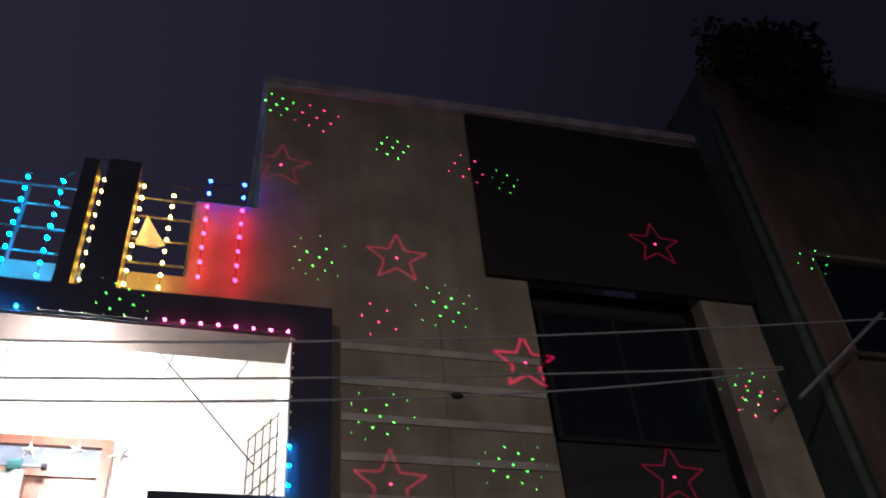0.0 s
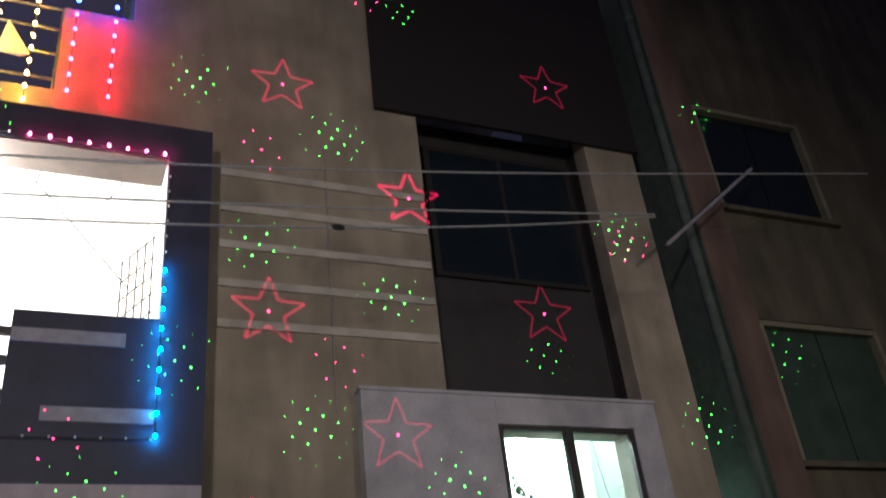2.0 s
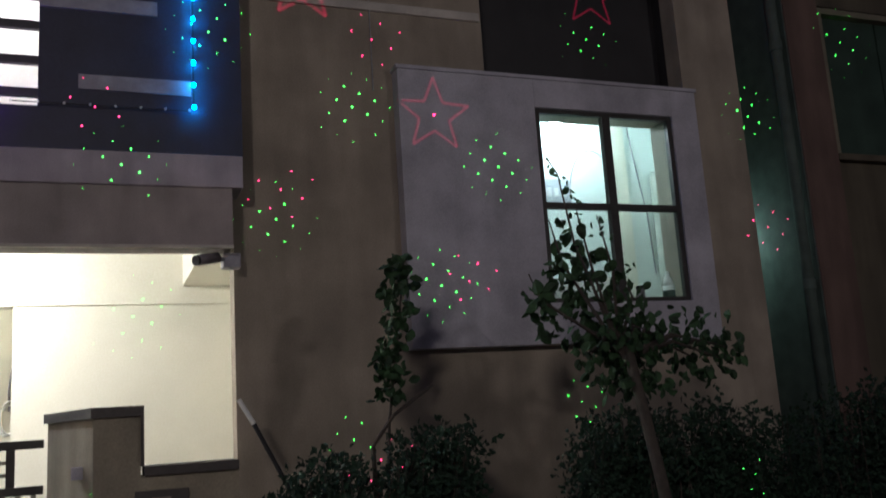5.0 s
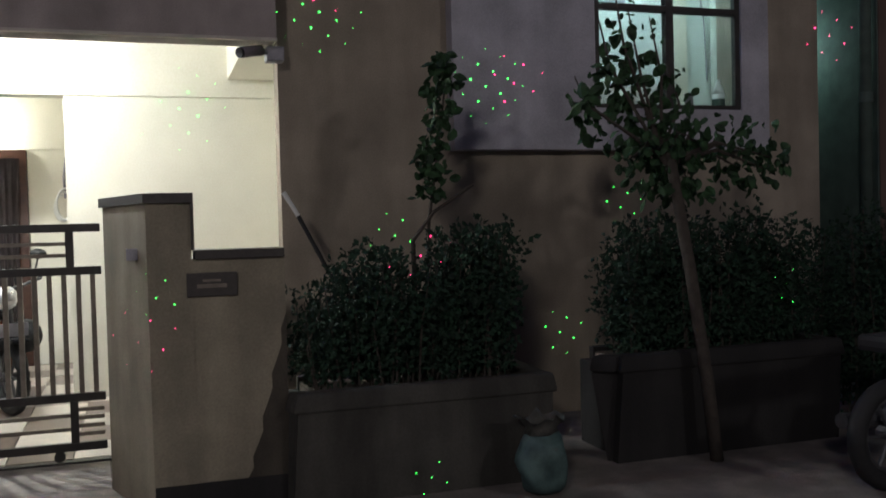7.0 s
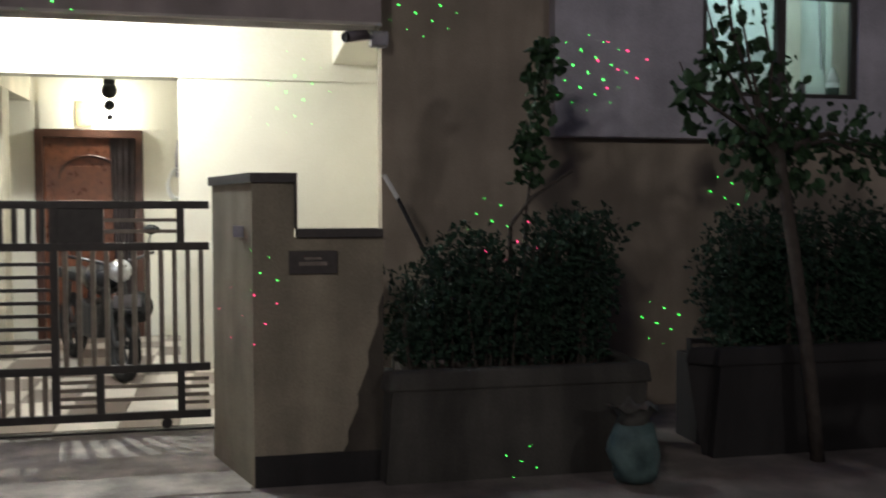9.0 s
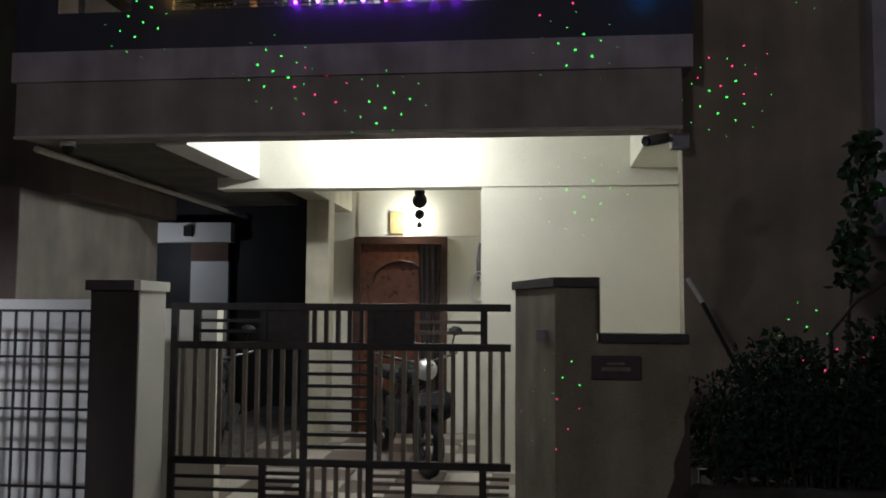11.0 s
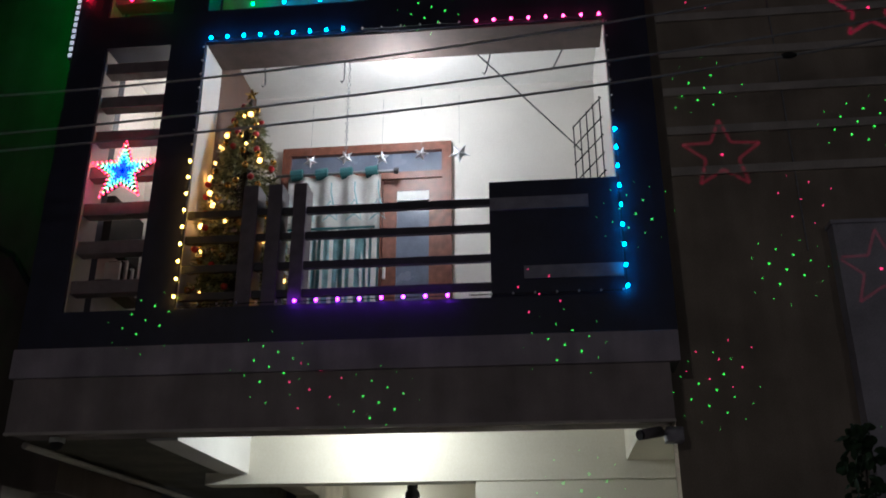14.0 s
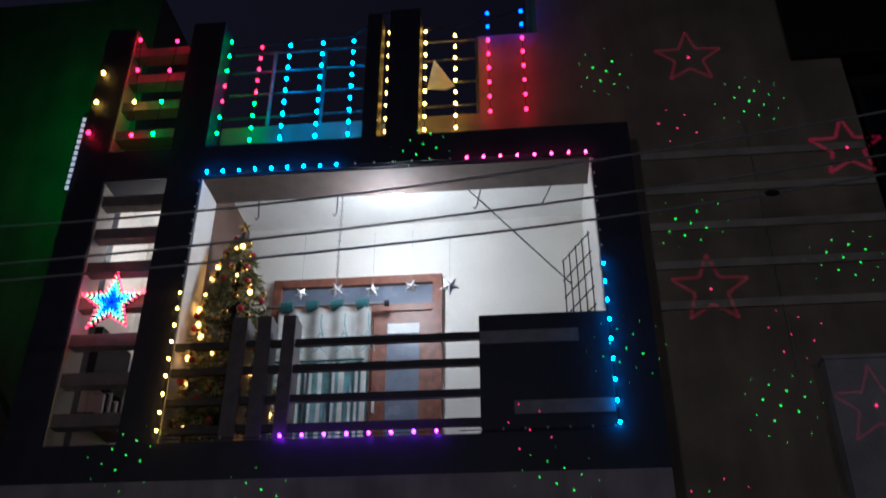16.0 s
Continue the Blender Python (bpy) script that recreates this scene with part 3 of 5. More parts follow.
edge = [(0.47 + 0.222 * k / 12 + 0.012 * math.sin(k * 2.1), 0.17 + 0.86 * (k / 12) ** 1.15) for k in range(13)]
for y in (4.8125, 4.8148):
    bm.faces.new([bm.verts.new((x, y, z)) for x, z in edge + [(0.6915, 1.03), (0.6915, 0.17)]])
part("dark_patch", bm, DARKPATCH, pillar, "dark patch narrowing upward")
plate = part("name_plate", boxes((0.19, 0.445, 4.795, 4.814, 1.135, 1.258), bevel=0.004), CAP, pillar, "dark unreadable name plate")
part("lettering", boxes((0.24, 0.39, 4.792, 4.7945, 1.18, 1.20), (0.27, 0.36, 4.792, 4.7945, 1.212, 1.224)), GATEBAR, plate)
part("meter_plate", boxes((-0.10, -0.045, 4.93, 4.99, 1.33, 1.39)), GREYBAR, pillar)

lp = thing("gate_pillar", (-2.55, 5.2, 0), "brown plastered gate pillar, its lit side coloured cream", "pillar")
bm = bmesh.new()
prism(bm, [(-2.75, 5.1), (-2.455, 5.1), (-2.455, 5.47), (-2.75, 5.47)], 0, 1.60)
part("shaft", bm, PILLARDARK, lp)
# Cream on the inner face and coping end stands for porch light.
part("lit_face", boxes((-2.455, -2.445, 5.11, 5.47, 0.0, 1.60)), CREAM, lp, "inner face coloured cream for the porch light")
part("coping", boxes((-2.775, -2.47, 5.075, 5.495, 1.60, 1.66)), CAP, lp)
part("coping", boxes((-2.47, -2.43, 5.075, 5.495, 1.60, 1.66)), CREAM, lp, "coping end coloured cream for the porch light")
structure("wall_gate_stub", boxes((-2.90, -2.49, 6.5, 6.62, 0.0, 1.497)), CREAM, "cream low wall stub beside the gate", "wall")

def gate_boxes(*spans, bevel=0.0):
    """Bars of the gate, drawn on a 2.04 m wide plan and built 2.43 m wide."""
    k = 1.19
    return boxes(*[(x0 * k, x1 * k, y0, y1, 1.46 + (z0 - 1.46) * k, 1.46 + (z1 - 1.46) * k) for x0, x1, y0, y1, z0, z1 in spans], bevel=bevel)


gate = thing("sliding_gate", (-1.49, 6.2, 0.0), "dark brown iron gate of tubes and plates, closed", "gate")
G0, G1 = 6.18, 6.22
for z in (1.505, 1.275, 0.595, 0.33):
    part("rail", gate_boxes((-2.28, -0.24, G0, G1, z - 0.022, z + 0.022), bevel=0.004), GATE, gate)
for x, z0, z1 in ((-2.26, 0.352, 1.483), (-1.455, 0.352, 1.483), (-1.06, 0.352, 1.483), (-0.82, 1.297, 1.483), (-0.395, 1.297, 1.483), (-1.70, 0.352, 0.573), (-0.83, 0.352, 0.573), (-0.40, 0.352, 0.573), (-2.12, 1.297, 1.483), (-1.71, 1.297, 1.483)):
    part("stile", gate_boxes((x - 0.02, x + 0.02, G0 + 0.002, G1 - 0.002, z0, z1)), GATE, gate)
for x0, x1 in ((-1.69, -1.475), (-1.04, -0.84)):
    part("plate", gate_boxes((x0, x1, G0 + 0.012, G1 - 0.012, 1.297, 1.483)), GATE, gate, "dark sheet plate")


def bars_upright(x0, x1, count, z0, z1, mat):
    for i in range(count):
        x = x0 + (x1 - x0) * (i + 0.5) / count
        part("bar", gate_boxes((x - 0.0125, x + 0.0125, G0 + 0.006, G1 - 0.006, z0, z1)), mat, gate)


def bars_level(x0, x1, count, z0, z1, mat):
    for i in range(count):
        z = z0 + (z1 - z0) * (i + 1) / (count + 1)
        part("bar", gate_boxes((x0, x1, G0 + 0.006, G1 - 0.006, z - 0.010, z + 0.010)), mat, gate)


bars_upright(-1.435, -1.08, 5, 1.297, 1.483, GATE)
bars_level(-0.80, -0.415, 2, 1.297, 1.483, GATEBAR)
bars_level(-2.10, -1.73, 2, 1.297, 1.483, GATE)
bars_upright(-2.24, -1.475, 10, 0.617, 1.253, GATEBAR)
bars_level(-1.435, -1.08, 8, 0.617, 1.253, GATE)
bars_upright(-1.04, -0.25, 11, 0.617, 1.253, GATEBAR)
bars_level(-2.24, -1.72, 2, 0.352, 0.573, GATE)
bars_level(-1.68, -1.475, 4, 0.352, 0.573, GATE)
bars_upright(-1.435, -1.08, 5, 0.352, 0.573, GATEBAR)
bars_level(-1.04, -0.85, 4, 0.352, 0.573, GATEBAR)
bars_level(-0.81, -0.42, 2, 0.352, 0.573, GATEBAR)
bars_level(-0.38, -0.25, 4, 0.352, 0.573, GATEBAR)
for x in (-2.0, -0.48):
    bm = bmesh.new()
    tube(bm, [(x * 1.19, 6.18, 0.06), (x * 1.19, 6.22, 0.06)], 0.034, 16)
    w = part("wheel", bm, GATE, gate)
    part("bracket", gate_boxes((x - 0.02, x + 0.02, 6.187, 6.213, 0.28, 0.308)), GATE, gate)
structure("gate_track", boxes((-2.85, -0.26, 6.165, 6.235, 0.012, 0.024)), GATE, "iron gate track on the ground", "track")

fence = thing("fence", (-3.3, 5.3, 0), "dark iron mesh fence before the low wall", "fence")
for i in range(11):
    x = -2.80 - 0.105 * i
    part("upright", boxes((x - 0.006, x + 0.006, 5.26, 5.275, 0.0, 1.48)), GATE, fence)
for z in (1.475, 1.29, 1.19, 0.98, 0.87, 0.62, 0.4):
    part("crossbar", boxes((-3.95, -2.76, 5.275, 5.29, z - 0.008, z + 0.008)), GATE, fence)

# ---------------------------------------------------------------- front door
door = thing("door_1", (-1.67, 10.0, 0.14), "varnished teak front door with carved panels, closed", "door")
door["kind"] = "structure"
part("door_frame", boxes((-2.20, -2.12, 9.93, 10.06, 0.14, 2.33), (-1.22, -1.14, 9.93, 10.06, 0.14, 2.33), (-2.12, -1.22, 9.93, 10.06, 2.25, 2.33)), WOODDARK, door)
leaf = part("door_leaf", boxes((-2.12, -1.22, 9.985, 10.03, 0.14, 2.25)), WOOD, door)
bm = bmesh.new()
box(bm, -2.04, -1.30, 9.97, 9.985, 0.3, 1.15, 0.006)
box(bm, -2.04, -1.30, 9.97, 9.985, 1.25, 1.95, 0.006)
part("panel", bm, WOOD, leaf)
bm = bmesh.new()
tube(bm, [(-1.67 + 0.30 * math.cos(a * math.pi / 12), 9.968, 1.82 + 0.24 * math.sin(a * math.pi / 12)) for a in range(13)], 0.014)
part("carved_arch", bm, WOODDARK, leaf)


def pleats(x0, x1, y, z0, z1, waves, depth, mat, name, parent, taper=0.0):
    bm = bmesh.new()
    cols, rows = waves * 8, 10
    grid = []
    for r in range(rows + 1):
        k = r / rows
        row = []
        for c in range(cols + 1):
            u = c / cols
            x = x0 + (x1 - x0) * u
            x = x + taper * k * (x1 - x0) * (0.5 - u)
            row.append(bm.verts.new((x, y + depth * math.sin(u * waves * math.tau) * (0.6 + 0.4 * k) + 0.006 * math.sin(7 * u + 5 * k), z1 + (z0 - z1) * k)))
        grid.append(row)
    for r in range(rows):
        for c in range(cols):
            bm.faces.new((grid[r][c], grid[r][c + 1], grid[r + 1][c + 1], grid[r + 1][c]))
    bmesh.ops.solidify(bm, geom=bm.faces, thickness=0.004)
    return part(name, bm, mat, parent, smooth=True)


drape = thing("door_drape", (-1.3, 9.9, 0.3), "dark brown drape gathered beside the front door", "curtain")
pleats(-1.46, -1.20, 9.90, 0.25, 2.24, 4, 0.02, BROWNCLOTH, "cloth", drape, 0.45)
frame_pic = thing("wall_picture", (-1.74, 9.97, 2.5), "small yellow framed picture above the front door", "picture")
part("board", boxes((-1.79, -1.63, 9.955, 9.983, 2.37, 2.62)), material("yellow_print", (0.5, 0.38, 0.16), 0.6, scale=30), frame_pic)
wl_thing = thing("wall_lamp", (-1.55, 9.95, 2.5), "small lit round wall lamp over the door", "lamp")
bm = bmesh.new()
ball(bm, (-1.55, 9.90, 2.52), 0.035)
part("globe", bm, LAMPGLOW, wl_thing, smooth=True)
part("base", boxes((-1.57, -1.53, 9.935, 9.984, 2.50, 2.54)), WHITEPLASTIC, wl_thing)
orn = thing("hanging_ornament", (-1.32, 9.0, 3.10), "black hanging ornament of stacked balls", "ornament")
bm = bmesh.new()
for z, r in ((2.62, 0.075), (2.70, 0.055), (2.48, 0.05), (2.37, 0.028)):
    ball(bm, (-1.32, 9.0, z), r, 12, 8)
part("beads", bm, BLACK, orn, smooth=True)
part("cord", tubes([(-1.32, 9.0, 3.10), (-1.32, 9.0, 2.36)], radius=0.005), BLACK, orn)
hose = thing("garden_hose", (-0.80, 9.96, 1.9), "pale coiled hose hung on the wall", "hose")
bm = bmesh.new()
for k in range(3):
    tube(bm, [(-0.82 + 0.02 * k + (0.075 + 0.008 * k) * math.cos(a), 9.955 - 0.015 * k, 1.74 + 0.02 * k + (0.13 + 0.015 * k) * math.sin(a)) for a in [i * math.tau / 20 for i in range(20)]], 0.011, 6, closed=True)
part("coil", bm, WHITEPLASTIC, hose, smooth=True)
bm = bmesh.new()
for k in range(5):
    tube(bm, [(-0.77 + 0.018 * k, 9.955 - 0.008 * k, 2.26 - 0.01 * k), (-0.80 + 0.028 * k, 9.945, 2.05), (-0.79 + 0.02 * k, 9.95, 1.84 + 0.03 * (k % 2))], 0.012, 6)
part("gathered_end", bm, GREYBAR, hose, "grey gathered end", True)
part("hook", tubes([(-0.735, 9.985, 2.27), (-0.735, 9.93, 2.27), (-0.735, 9.93, 2.29)], radius=0.008), BLACK, hose)

# porch ceiling lamp, set behind the front beam
pl = thing("porch_ceiling_lamp", (-1.4, 7.25, 3.10), "lit white tube lamp under the porch ceiling", "lamp")
part("fitting", boxes((-1.75, -1.05, 7.22, 7.28, 3.075, 3.10)), WHITEPLASTIC, pl)
bm = bmesh.new()
tube(bm, [(-1.72, 7.25, 3.058), (-1.08, 7.25, 3.058)], 0.014)
part("tube", bm, LAMPGLOW, pl)

# camera on the beam corner
cc = thing("security_camera", (0.86, 6.1, 2.66), "grey bullet security camera on the beam corner", "camera")
part("mount", boxes((0.80, 0.92, 6.12, 6.24, 2.60, 2.70), bevel=0.01), GREYBAR, cc)
bm = bmesh.new()
tube(bm, [(0.81, 6.14, 2.655), (0.75, 6.08, 2.655)], 0.02)
part("arm", bm, GREYBAR, cc)
bm = bmesh.new()
tube(bm, [(0.76, 6.09, 2.66), (0.62, 5.98, 2.62)], 0.036, 14)
part("housing", bm, POSTMAT, cc, smooth=True)
bm = bmesh.new()
tube(bm, [(0.622, 5.982, 2.6205), (0.605, 5.968, 2.616)], 0.033, 14)
part("lens", bm, BLACK, cc)


# ---------------------------------------------------------------- motorcycles
def motorcycle(place, turn, label, pitch=0.0):
    root = thing("motorcycle", (0, 0, 0), label, "motorcycle", "parked motorcycles")
    for y in (-0.62, 0.62):
        bm = bmesh.new()
        wheel_ring(bm, (0, y, 0.30), (1, 0, 0), 0.25, 0.05)
        tyre = part("wheel", bm, BLACK, root, smooth=True)
        bm = bmesh.new()
        wheel_ring(bm, (0, y, 0.30), (1, 0, 0), 0.19, 0.014, 24, 6)
        for k in range(6):
            a = k * math.tau / 6
            tube(bm, [(0, y, 0.30), (0, y + 0.19 * math.cos(a), 0.30 + 0.19 * math.sin(a))], 0.012, 6)
        tube(bm, [(-0.07, y, 0.30), (0.07, y, 0.30)], 0.035, 10)
        part("rim", bm, BIKEMETAL, tyre)
    bm = bmesh.new()
    for sx in (-0.07, 0.07):
        tube(bm, [(sx, -0.62, 0.30), (sx, -0.42, 0.86)], 0.02)
        tube(bm, [(sx, 0.62, 0.30), (sx, 0.25, 0.36), (sx, -0.25, 0.36), (sx, -0.38, 0.75)], 0.018)
        tube(bm, [(sx * 1.4, 0.55, 0.34), (sx * 1.4, 0.42, 0.72)], 0.022)
    part("chassis", bm, BIKEMETAL, root)
    bm = bmesh.new()
    ball(bm, (0, -0.14, 0.80), 0.2, 14, 10, 0.72)
    bmesh.ops.scale(bm, vec=(0.75, 1.5, 1), verts=bm.verts, space=Matrix.Translation((0, 0.14, -0.80)))
    part("fuel_tank", bm, PAINTRED, root, smooth=True)
    bm = bmesh.new()
    box(bm, -0.13, 0.13, 0.12, 0.72, 0.74, 0.83, 0.03)
    part("seat", bm, BLACK, root)
    part("engine", boxes((-0.13, 0.13, -0.22, 0.18, 0.30, 0.60), bevel=0.03), BIKEMETAL, root)
    bm = bmesh.new()
    tube(bm, [(0.15, 0.0, 0.30), (0.16, 0.8, 0.36)], 0.045, 10)
    part("exhaust", bm, BIKEMETAL, root)
    bm = bmesh.new()
    tube(bm, [(-0.38, -0.28, 1.02), (-0.2, -0.38, 0.98), (0, -0.42, 0.93), (0.2, -0.38, 0.98), (0.38, -0.28, 1.02)], 0.014)
    part("handlebar", bm, BIKEMETAL, root)
    for sx in (-1, 1):
        bm = bmesh.new()
        ball(bm, (sx * 0.34, -0.34, 1.22), 0.065, 12, 8, 0.65)
        mirror = part("mirror", bm, BLACK, root, smooth=True)
        part("stem", tubes([(sx * 0.30, -0.32, 1.01), (sx * 0.34, -0.34, 1.2)], radius=0.007), BLACK, mirror)
    bm = bmesh.new()
    ball(bm, (0, -0.54, 0.90), 0.095, 14, 10)
    part("headlight", bm, SILVER, root, "round headlight with a chrome shell", True)
    part("front_mudguard", boxes((-0.06, 0.06, -0.84, -0.45, 0.585, 0.615), bevel=0.01), PAINTRED, root)
    part("number_plate", boxes((-0.11, 0.11, -0.70, -0.685, 0.62, 0.72)), GREYBAR, root)
    root.matrix_world = pose(*place, pitch, 0, turn)
    return root


motorcycle((-1.33, 8.15, 0.117), 28, "dark motorcycle with chrome parts parked in the porch", 2.4)
motorcycle((-3.12, 8.1, 0.115), 15, "dark motorcycle parked behind the closed gate", 2.6)

helmet = thing("helmet", (-0.97, 8.0, 0.66), "black helmet hung on the parked motorcycle", "helmet")
bm = bmesh.new()
ball(bm, (-0.97, 8.0, 0.66), 0.13, 16, 12, 1.05)
part("shell", bm, BLACK, helmet, smooth=True)
part("strap", tubes([(-0.97, 8.0, 0.78), (-1.0, 8.0, 0.95), (-1.03, 7.99, 1.13)], radius=0.008), BLACK, helmet)

# street motorcycle standing beyond the planters
motorcycle((4.33, 3.86, 0.0), 96, "dark motorcycle standing on the street by the planter")

# ---------------------------------------------------------------- planters and plants
rng = random.Random(4)


def slab(bm, low, high, z0, z1):
    """A block between a floor outline and a wider or narrower top outline."""
    a = [bm.verts.new((x, y, z0)) for x, y in low]
    b = [bm.verts.new((x, y, z1)) for x, y in high]
    bm.faces.new(list(reversed(a)))
    bm.faces.new(b)
    for i in range(len(a)):
        k = (i + 1) % len(a)
        bm.faces.new((a[i], a[k], b[k], b[i]))


def planter(x0, x1, y0, y1, h, splay, label, mat):
    """A cast trough whose open end splays towards the wall, with a thick rolled rim."""
    p = thing("planter", ((x0 + x1) / 2, (y0 + y1) / 2, 0), label, "planter", "planters along the wall")
    k, rim = 0.07, 0.11
    back = y0 + 0.125
    bm = bmesh.new()
    slab(bm, [(x0, y0 + 0.03), (x1, y0 + 0.03), (x1, y0 + 0.10), (x0, y0 + 0.10)], [(x0 + 0.03, y0), (x1, y0), (x1, y0 + k), (x0 + 0.03, y0 + k)], 0, h - rim)
    part("front", bm, mat, p)
    bm = bmesh.new()
    slab(bm, [(x0, y0 + 0.101), (x0 + k, y0 + 0.101), (x0 + k, back), (x0 - 0.02, back)], [(x0 + 0.03, y0 + k + 0.001), (x0 + 0.03 + k, y0 + k + 0.001), (x0 - splay + k, back), (x0 - splay, back)], 0, h - rim)
    part("side", bm, mat, p)
    part("side", boxes((x1 - k, x1, y0 + 0.101, y1, 0, h - rim)), mat, p)
    part("side", boxes((x0 + k, x0 + 2 * k, back + 0.001, y1, 0, h - rim)), mat, p)
    part("back", boxes((x0 + 2 * k + 0.001, x1 - k - 0.001, y1 - 0.06, y1, 0, h - 0.03)), mat, p)
    bm = bmesh.new()
    slab(bm, [(x0 - 0.01, y0 - 0.02), (x1 + 0.03, y0 - 0.02), (x1 + 0.03, y0 + k), (x0 + 0.02, y0 + k)], [(x0 + 0.02, y0 - 0.005), (x1 + 0.01, y0 - 0.005), (x1 + 0.01, y0 + k + 0.01), (x0 + 0.05, y0 + k + 0.01)], h - rim + 0.001, h)
    slab(bm, [(x0 - 0.01, y0 - 0.02 + 0.04), (x0 + k + 0.02, y0 + k + 0.002), (x0 - splay + k + 0.02, back), (x0 - splay - 0.03, back)], [(x0 + 0.02, y0 + 0.04), (x0 + k + 0.04, y0 + k + 0.012), (x0 - splay + k, back), (x0 - splay, back)], h - rim + 0.001, h - 0.004)
    slab(bm, [(x1 - k, y0 + k + 0.012), (x1 + 0.03, y0 + k + 0.002), (x1 + 0.06, y1), (x1 - k, y1)], [(x1 - k, y0 + k + 0.012), (x1 + 0.01, y0 + k + 0.012), (x1 + 0.04, y1), (x1 - k, y1)], h - rim + 0.001, h - 0.004)
    bmesh.ops.bevel(bm, geom=list(bm.edges), offset=0.018, segments=2, affect="EDGES", profile=0.5)
    part("rim", bm, mat, p, "rounded chipped rim", True)
    part("soil", boxes((x0 + 0.15, x1 - k - 0.001, y0 + 0.13, y1 - 0.061, 0.1, h - 0.06)), SOIL, p)


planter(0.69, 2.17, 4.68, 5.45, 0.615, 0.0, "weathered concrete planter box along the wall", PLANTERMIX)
planter(2.66, 4.30, 4.80, 5.45, 0.66, 0.12, "dark concrete planter box along the wall", DARKCONCRETE)


def hedge(x0, x1, y0, y1, z0, tops, lumps, lean, label):
    """A loose shrub; its height follows the list of tops from one end to the other."""
    h = thing("hedge", ((x0 + x1) / 2, (y0 + y1) / 2, z0), label, "hedge")
    bm = bmesh.new()
    stems = bmesh.new()
    for i in range(lumps):
        u = rng.random()
        f = u * (len(tops) - 1)
        a = min(int(f), len(tops) - 2)
        x, y = x0 + (x1 - x0) * u, rng.uniform(y0, y1)
        top = (tops[a] + (tops[a + 1] - tops[a]) * (f - a)) * rng.uniform(0.90, 1.03)
        shift = lean * (top - z0)
        tube(stems, [(x, y, z0 - 0.05), (x + 0.4 * shift + rng.uniform(-0.05, 0.05), y, (z0 + top) / 2), (x + shift + rng.uniform(-0.08, 0.08), y + rng.uniform(-0.05, 0.05), top + 0.03)], 0.008, 5, 0.3)
        k = z0 + 0.10
        while k < top:
            g = (k - z0) / (top - z0)
            leaves(bm, (x + shift * g + rng.uniform(-0.07, 0.07), y + rng.uniform(-0.07, 0.07), k), 40 if g < 0.8 else 22, (0.12, 0.12, 0.10), 0.042, rng)
            k += 0.10
        for t in range(2):
            leaves(bm, (x + shift + rng.gauss(0, 0.08), y + rng.gauss(0, 0.06), top + rng.uniform(0.0, 0.09)), 5, (0.035, 0.035, 0.05), 0.045, rng, -0.6)
    part("foliage", bm, HEDGELEAF, h)
    tagged(part("stem", stems, BARK, h), kind="stuff")


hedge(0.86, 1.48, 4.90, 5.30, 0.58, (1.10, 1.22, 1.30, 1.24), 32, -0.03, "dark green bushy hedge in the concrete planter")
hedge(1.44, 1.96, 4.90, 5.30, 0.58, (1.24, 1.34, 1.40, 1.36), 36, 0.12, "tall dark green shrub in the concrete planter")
hedge(2.84, 4.20, 5.0, 5.35, 0.60, (1.30, 1.42, 1.38, 1.44, 1.30), 64, 0.02, "dense dark shrub in the dark planter")
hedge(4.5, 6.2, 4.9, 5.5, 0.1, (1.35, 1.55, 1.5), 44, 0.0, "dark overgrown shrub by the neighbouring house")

climber = thing("climbing_plant", (1.6, 5.2, 0.5), "slim leafy climber rising from the planter", "plant")
bm = bmesh.new()
tube(bm, [(1.52, 5.15, 0.5), (1.50, 5.15, 1.38), (1.64, 5.16, 1.55), (1.88, 5.12, 1.71)], 0.016, 6, 0.6)
tube(bm, [(1.56, 5.2, 0.5), (1.62, 5.2, 1.5), (1.70, 5.2, 2.0), (1.77, 5.2, 2.5)], 0.012, 6, 0.5)
part("stem", bm, BARK, climber)
bm = bmesh.new()
for i in range(26):
    k = i / 25
    leaves(bm, (1.62 + 0.13 * k + rng.uniform(-0.05, 0.05), 5.19, 1.65 + 0.85 * k), 9, (0.10 - 0.05 * k, 0.08, 0.04), 0.075, rng, 0.5, True)
part("foliage", bm, LEAF, climber)
rod = thing("leaning_rod", (0.95, 5.6, 1.2), "dark rod with a pale tip leaning on the wall", "rod")
part("shaft", tubes([(0.90, 5.62, 1.55), (1.14, 5.53, 1.05)], radius=0.014), BLACK, rod)
part("tip", tubes([(0.815, 5.64, 1.70), (0.90, 5.62, 1.55)], radius=0.015), WHITEPLASTIC, rod)

tree = thing("small_tree", (3.3, 4.62, 0), "small leaning street tree with a loose leafy crown", "tree")
bm = bmesh.new()
tube(bm, [(3.24, 4.66, 0.0), (3.18, 4.66, 0.5), (3.10, 4.68, 1.1), (3.03, 4.71, 1.6), (3.0, 4.75, 1.9)], 0.042, 10, 0.75)
part("trunk", bm, BARK, tree, smooth=True)
limbs, crown = bmesh.new(), bmesh.new()
